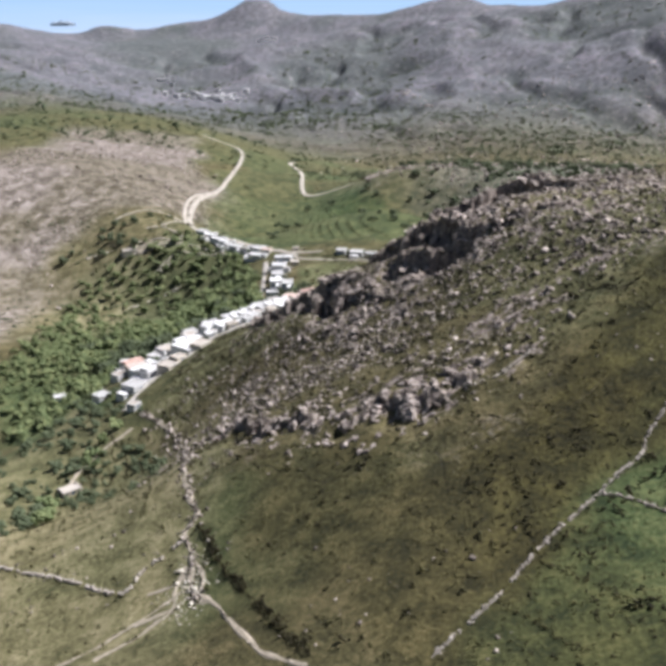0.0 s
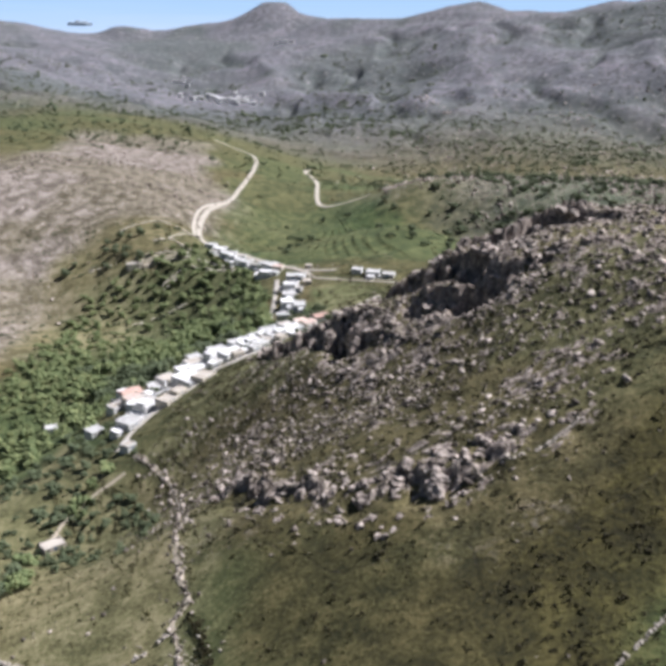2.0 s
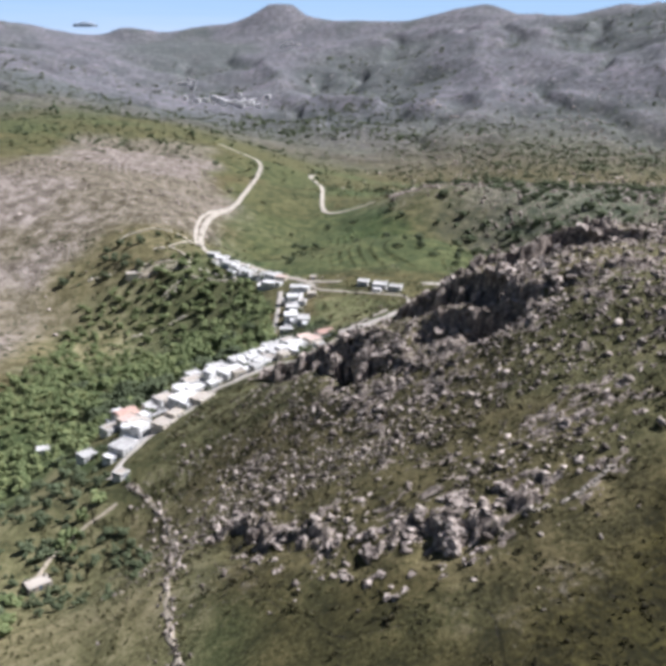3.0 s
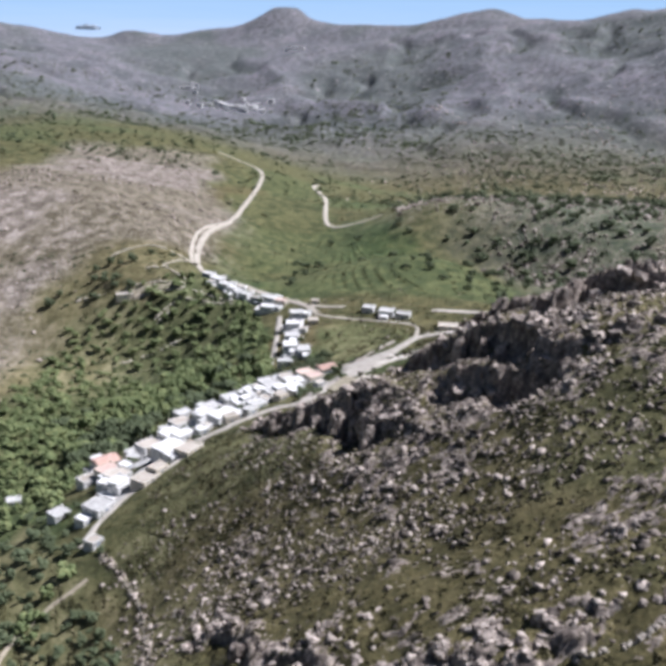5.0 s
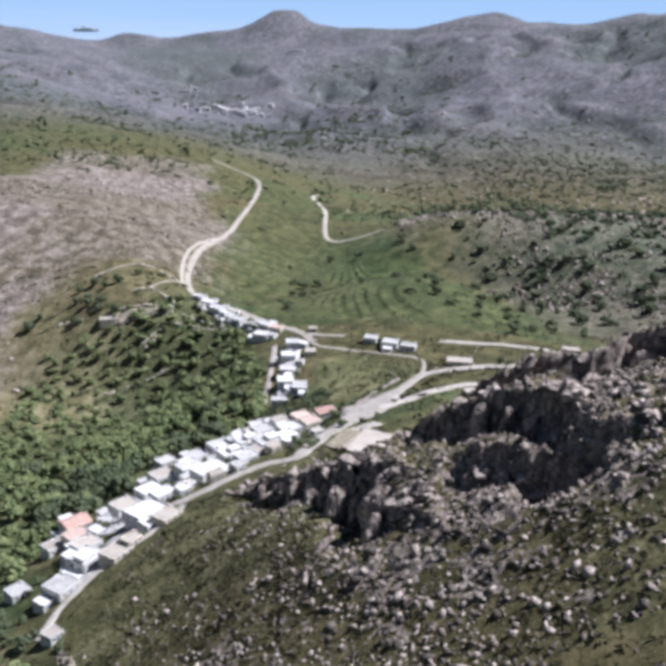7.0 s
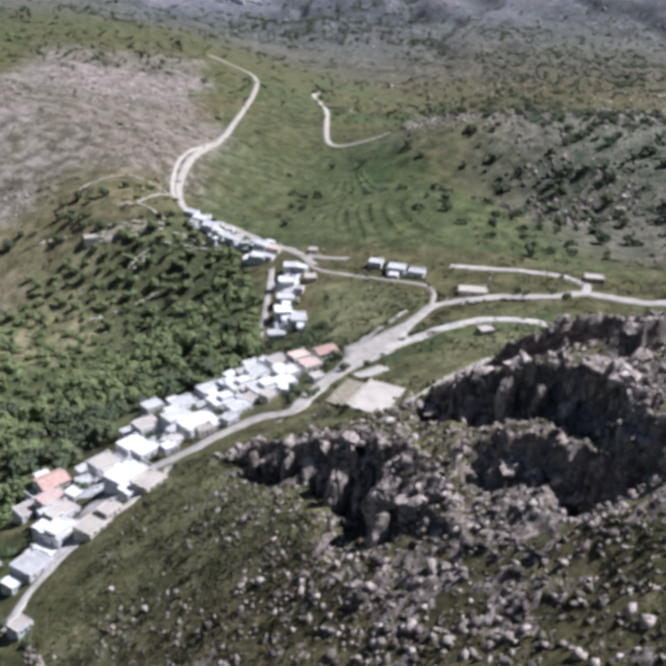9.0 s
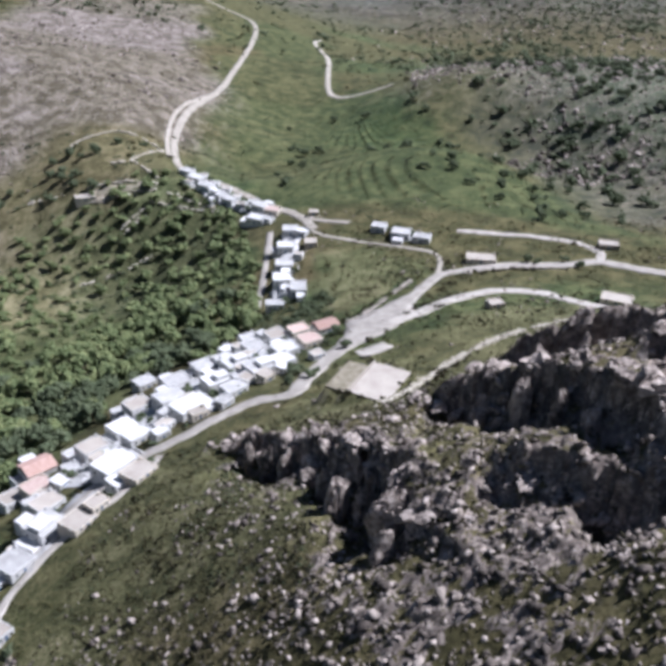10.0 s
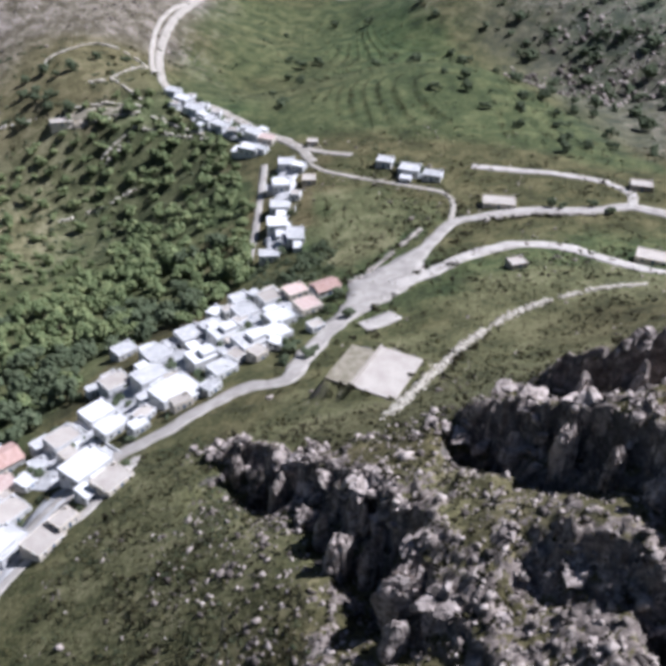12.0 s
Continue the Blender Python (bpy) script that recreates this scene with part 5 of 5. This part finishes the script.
def gable_bm(w, d, z0, rise):
    bm = bmesh.new()
    v = [bm.verts.new(c) for c in ((-w, -d, z0), (w, -d, z0), (w, d, z0), (-w, d, z0), (-w, 0, z0 + rise), (w, 0, z0 + rise),
                                   (-w, -d, z0 - 0.18), (w, -d, z0 - 0.18), (w, d, z0 - 0.18), (-w, d, z0 - 0.18))]
    for f in ((0, 1, 5, 4), (2, 3, 4, 5), (1, 2, 5), (3, 0, 4), (9, 8, 7, 6), (0, 6, 7, 1), (1, 7, 8, 2), (2, 8, 9, 3), (3, 9, 6, 0)):
        bm.faces.new([v[i] for i in f])
    return bm


LOOKS = {
    "white": (M_WHITE, M_GREYROOF, "whitewashed cubic village house with a flat roof"),
    "grey": (M_WHITE, M_GREYROOF, "whitewashed village house with a grey cement flat roof"),
    "cream": (M_CREAM, M_SLAB, "cream rendered village house with a flat roof"),
    "stone": (M_STONEWALL, M_SLAB, "old stone hut with a flat earthen roof"),
    "tile": (M_WHITE, M_TILE, "white village house under a terracotta tiled roof"),
    "pink": (M_CREAM, M_PINK, "cream village house with a faded pink roof terrace"),
}


def house(x, y, w, d, h, turn, look_kind="white", second=False):
    """A cubic house: w x d metres, h high, with door, windows, roof and parapet."""
    wall_m, roof_m, label = LOOKS[look_kind]
    w, d, h = w * 1.14, d * 1.18, h * 0.74
    hw, hd = w / 2, d / 2
    xs = np.array([x - hw, x + hw, x, x, x])
    ys = np.array([y, y, y - hd, y + hd, y])
    zs = height(xs, ys)
    z = float(zs.mean() * 0.5 + zs.max() * 0.5)
    root = new("house")
    root.matrix_basis = pose(x, y, z, 0, 0, turn)
    part("wall", box_bm(-hw, hw, -hd, hd, -4.0, h), wall_m, root)
    r = random.Random(int(x * 31 + y * 17))
    if w > 6.5 and h > 3.4:
        aw, ad, ah = w * r.uniform(0.35, 0.6), d * r.uniform(0.5, 0.8), h * r.uniform(0.5, 0.8)
        side = r.choice((-1, 1))
        ax, ay = r.uniform(-0.2, 0.2) * w, side * (hd + ad / 2 - 0.02)
        part("annex", box_bm(ax - aw / 2, ax + aw / 2, ay - ad / 2, ay + ad / 2, -4.0, ah, 0.05), r.choice((M_WHITE, wall_m)), root, "lower whitewashed side room")
        end = r.choice((-1, 1))
        cx, cw = end * (hw + w * 0.17), w * 0.34
        part("courtyard", box_bm(cx - cw / 2, cx + cw / 2, -hd * 0.9, hd * 0.9, -4.0, 0.4), M_GREYROOF if r.random() < 0.5 else M_WHITE, root, "pale paved courtyard")
        part("courtyard_wall", box_bm(cx + end * cw / 2 - 0.15, cx + end * cw / 2 + 0.15, -hd * 0.9, hd * 0.9, -4.0, 1.4), M_WHITE, root)
        if r.random() < 0.22 and look_kind != "tile":
            ux, uw = r.choice((-1, 1)) * w * 0.18, w * 0.28
            part("upper_room", box_bm(ux - uw, ux + uw, -hd * 0.7, hd * 0.35, h + 0.1, h + 1.9, 0.05), M_WHITE, root)
    if look_kind in ("white", "grey"):
        roof_m = r.choice((M_GREYROOF, M_GREYROOF, M_WHITE, M_SLAB))
    if look_kind == "tile":
        part("roof", gable_bm(hw + 0.35, hd + 0.35, h + 0.19, d * 0.2), roof_m, root, "terracotta tiled gable roof")
    else:
        part("roof", box_bm(-hw + 0.25, hw - 0.25, -hd + 0.25, hd - 0.25, h + 0.004, h + 0.1), roof_m, root)
        part("parapet", parapet_bm(hw, hd, h + 0.004, h + 0.34, 0.24), wall_m, root)
        if w > 6:
            part("chimney", box_bm(hw - 1.3, hw - 0.6, hd - 1.4, hd - 0.7, h + 0.1, h + 1.3, 0.06), wall_m, root)
    part("door", box_bm(-0.5, 0.5, -hd - 0.06, -hd + 0.04, 0.0, 2.1, 0.02), M_DOOR, root, "blue painted wooden door")
    spots = [(s * w * 0.3, -hd, 0) for s in (-1, 1)] + [(-hw, s * d * 0.22, 1) for s in (-1, 1)] + [(hw, 0, 1), (0, hd, 0)]
    for px, py, side in spots:
        for lev in ((1.0, 3.9) if h > 5 else (1.0,)):
            if side:
                f = part("window", box_bm(px - 0.06, px + 0.06, py - 0.5, py + 0.5, lev, lev + 1.2), M_FRAME, root)
                part("pane", box_bm(px - 0.08, px + 0.08, py - 0.4, py + 0.4, lev + 0.1, lev + 1.1), M_GLASS, f)
            else:
                f = part("window", box_bm(px - 0.5, px + 0.5, py - 0.06, py + 0.06, lev, lev + 1.2), M_FRAME, root)
                part("pane", box_bm(px - 0.4, px + 0.4, py - 0.08, py + 0.08, lev + 0.1, lev + 1.1), M_GLASS, f)
    return tagged(root, label=label, category="house", group="village houses")


# x, y, width, depth, height, turn, look
STREET = [(-102, 470, 10, 8, 5, 62, "white"), (-90, 468, 9, 7, 2.5, 60, "cream"), (-86, 498, 12, 8, 5, 55, "white"), (-75, 488, 9, 7, 2.5, 58, "cream"), (-93, 535, 9, 7, 5, 50, "grey"), (-101, 521, 9, 7, 5.5, 50, "white"), (-84, 522, 9, 6, 4, 50, "white"), (-122, 519, 10, 8, 5.5, 45, "tile"), (-116, 502, 9, 7, 4, 50, "pink"), (-97, 588, 8, 6, 4, 45, "white"), (-79, 570, 9, 7, 5.5, 40, "white")]
STREET_2 = [(-78, 552, 10, 7, 5.5, 45, "white"), (-92, 556, 9, 7, 4.5, 45, "grey"), (-66, 536, 13, 8, 4.5, 48, "grey"), (-60, 558, 9, 7, 5.5, 40, "white"), (-69, 584, 9, 7, 4.5, 40, "grey"), (-61, 588, 8, 6, 4, 40, "white"), (-40, 604, 8, 7, 4.5, 35, "white"), (-49, 595, 8, 7, 4.5, 38, "grey"), (-53, 611, 7, 6, 4, 35, "grey"), (-30, 606, 8, 6, 4, 35, "pink"), (-18, 603, 9, 6, 4, 35, "tile")]
STREET_3 = [(-24, 589, 8, 7, 4, 35, "pink"), (-34, 580, 9, 7, 5, 38, "white"), (-43, 563, 10, 8, 5.5, 40, "white"), (-34, 567, 8, 7, 4.5, 40, "white"), (-55, 577, 9, 7, 5, 40, "white"), (-51, 546, 8, 6, 4, 45, "white"), (-20, 570, 5, 4, 3, 38, "grey"), (-107, 455, 9, 8, 4, 60, "grey"), (-107, 486, 9, 7, 4, 55, "white"), (-128, 466, 7, 6, 3.5, 50, "white"), (-101, 426, 5, 4.5, 3.4, 60, "white"), (-125, 500, 8, 6, 4, 50, "white")]
UPPER = [(-114, 832, 9, 7, 5, -30, "white"), (-106, 822, 9, 7, 5, -30, "white"), (-97, 811, 9, 7, 5, -35, "white"), (-88, 804, 8, 6, 4.5, -35, "white"), (-122, 842, 8, 6, 4, -30, "white"), (-66, 789, 9, 7, 5, -35, "white"), (-67, 772, 10, 7, 5, -20, "white"), (-58, 780, 8, 6, 4.5, -20, "pink"), (-45, 718, 8, 7, 5, 5, "white"), (-44, 742, 8, 7, 4.5, 5, "white"), (-44, 696, 8, 7, 5, 5, "white"), (-44, 680, 8, 8, 5, 8, "white")]
OUTLYING = [(-45, 652, 8, 5, 4, 8, "white"), (-34, 664, 7, 9, 5, 5, "white"), (-31, 719, 6, 6, 3.5, 5, "cream"), (-32, 767, 5, 4, 3, 0, "cream"), (7, 728, 7, 6, 4.5, -15, "white"), (19, 716, 9, 7, 5, -15, "white"), (30, 710, 8, 6, 4, -15, "white"), (58, 676, 13, 7, 3.2, -5, "cream"), (56, 606, 6, 5, 3, 20, "stone"), (110, 612, 12, 7, 3.2, -20, "cream"), (125, 690, 9, 6, 3.5, -10, "stone"), (-186, 817, 12, 6, 3, 20, "cream"), (-117, 360, 8, 5, 3, 40, "stone"), (-166, 511, 6, 5, 3.5, 20, "white")]
HOUSES = STREET + STREET_2 + STREET_3 + UPPER + OUTLYING
# strips of crop in the small field
for k in range(9):
    q = spline([(-24 + 5.2 * k, 642 + 1.5 * k), (-14 + 4.6 * k, 668 + 2.0 * k), (-6 + 3.8 * k, 694 - 0.5 * k)], 0.9)
    p = np.array([(v.x + random.gauss(0, 0.7), v.y + random.gauss(0, 0.5)) for v in q if noise.noise((v.x * 0.15, v.y * 0.15, k * 1.0)) > -0.15])
    if len(p):
        scatter("crop_row", "clump", p, rng.uniform(0.6, 1.5, len(p)), M_LEAF, "row of low yellow-green crop in the small field", "crop", (0.4, 0.8))
# low stores and side rooms that fill the gaps between the houses
_r = random.Random(41)
VILLAGE = [(-125, 500), (-108, 446), (-84, 474), (-64, 520), (-38, 546), (-16, 580), (-12, 606), (-45, 616), (-85, 592), (-118, 532)]
fillers = []
while len(fillers) < 34:
    x, y = _r.uniform(-125, -12), _r.uniform(446, 616)
    w, d = _r.uniform(4.0, 6.5), _r.uniform(3.5, 5.5)
    if inside(x, y, VILLAGE, 2) > 0.5 and off_road(np.array([x]), np.array([y]), 6.5)[0] and all(math.hypot(x - q[0], y - q[1]) > 0.45 * (w + q[2]) for q in HOUSES + fillers):
        fillers.append((x, y, w, d, _r.uniform(3.0, 4.4), _r.uniform(35, 60), _r.choice(("white", "white", "grey", "cream"))))
for x, y in ((-110, 838), (-101, 828), (-92, 818), (-118, 827), (-80, 797), (-72, 798), (-84, 808), (-60, 770), (-37, 735), (-37, 706)):
    fillers.append((x, y, _r.uniform(4, 6), _r.uniform(4, 5), _r.uniform(3, 4.5), _r.uniform(-35, 10), "white"))
for row in HOUSES + fillers:
    house(*row)

# the sports court beside the road
def court():
    root = new("court")
    root.matrix_basis = pose(4.5, 518, 46.0, 0, 0, -25)
    part("slab", box_bm(-7.0, 7.0, -11, 11, -5, 0, 0.05), M_SLAB, root, "pale concrete slab")
    part("kerb", box_bm(-7.6, -7.0, -11, 11, -5, 0.7), M_STONEWALL, root, "dark stone kerb wall")
    part("yard", box_bm(-16.5, -7.6, -10, 9, -6, -1.2), M_EARTH, root, "worn earth yard")
    return tagged(root, label="pale concrete playing court cut into the slope", category="court")


court()

# ---------------------------------------------------------------- far village, islet
def far_house(x, y, w, d, h, turn):
    root = new("far_house")
    root.matrix_basis = pose(x, y, ground_z(x, y), 0, 0, turn)
    part("wall", box_bm(-w / 2, w / 2, -d / 2, d / 2, -6, h), M_WHITE, root)
    part("roof", box_bm(-w / 2 + 0.3, w / 2 - 0.3, -d / 2 + 0.3, d / 2 - 0.3, h + 0.004, h + 0.3), M_WHITE, root)
    part("door", box_bm(-0.7, 0.7, -d / 2 - 0.1, -d / 2 + 0.1, 0, 2.2), M_DOOR, root)
    return tagged(root, label="small white house in the distant hill village", category="house", group="houses of the distant village")


_r = random.Random(8)
for _ in range(60):
    far_house(-398 + _r.gauss(0, 52), 3050 + _r.gauss(0, 38), _r.uniform(10, 18), _r.uniform(9, 14), _r.uniform(7, 13), _r.uniform(-20, 20))
for _ in range(9):
    far_house(-585 + _r.gauss(0, 30), 3420 + _r.gauss(0, 20), _r.uniform(9, 16), 9, _r.uniform(5, 8), _r.uniform(-20, 20))
for _ in range(8):
    far_house(-285 + _r.gauss(0, 22), 3940 + _r.gauss(0, 16), _r.uniform(12, 20), 10, _r.uniform(6, 10), _r.uniform(-20, 20))

p = sow(420, (-60, -12, 608, 660), lambda x, y: inside(x, y, [(-58, 640), (-22, 656), (-12, 626), (-40, 612)], 3) * 0.8)
scatter("scrub", "bush", p, rng.uniform(2.0, 4.0, len(p)), M_LEAF_DARK, "dark thicket between the two rows of houses", "bushes", (0.6, 0.9))
p = sow(200, (-34, 30, 640, 735), lambda x, y: 0.25 + 0.0 * x)
scatter("scrub", "bush", p, rng.uniform(1.0, 2.8, len(p)), M_SCRUB, "bushes dotted over the small field", "bushes", (0.6, 0.9))

p = sow(900, (-135, -10, 440, 625), lambda x, y: inside(x, y, [(-125, 455), (-84, 470), (-58, 512), (-22, 560), (-8, 600), (-45, 618), (-85, 585), (-120, 530)], 3) * off_road(x, y, 5) * 0.22)
scatter("scrub", "crown", p, rng.uniform(1.6, 3.6, len(p)), M_LEAF_DARK, "dark garden shrubs between the white houses", "bushes", (0.7, 1.0), 0.2)

# small trees and shrubs by the road and between the houses
for x, y in [(86, 671), (80, 672), (100, 671), (105, 664), (-24, 592), (-46, 580), (-72, 560), (-58, 545), (-88, 545), (-104, 505), (-112, 478), (-28, 553), (-22, 548), (-30, 545), (-8, 578), (-12, 596), (-40, 655), (-38, 690), (-50, 730), (-74, 790), (-104, 834), (15, 722), (24, 716), (-30, 640), (-22, 650), (-16, 640), (-36, 626), (-24, 622)]:
    tree(x, y, float(rng.uniform(3.2, 5.5)), True, "small dark green tree beside the village road", "trees in the village")


def islet():
    bm = bmesh.new()
    bmesh.ops.create_icosphere(bm, subdivisions=4, radius=1.0)
    for v in bm.verts:
        k = 1 + 0.3 * noise.fractal(v.co * 2.0, 0.8, 2.0, 4)
        v.co = Vector((v.co.x * 55 * k, v.co.y * 14, max(v.co.z, -0.2) * 17 * k))
    me = bpy.data.meshes.new("islet")
    bm.to_mesh(me)
    bm.free()
    # distance haze is put into this pale blue-grey base colour
    me.materials.append(plain("hazed_islet_rock", (0.4, 0.47, 0.55), (0.46, 0.53, 0.6), 0.02))
    ob = new("islet", me)
    ob.location = (-1273, 4576, 52)
    return tagged(ob, label="low blue-grey islet far out on the sea, paled by haze in its colour", category="island", kind="structure")


islet()
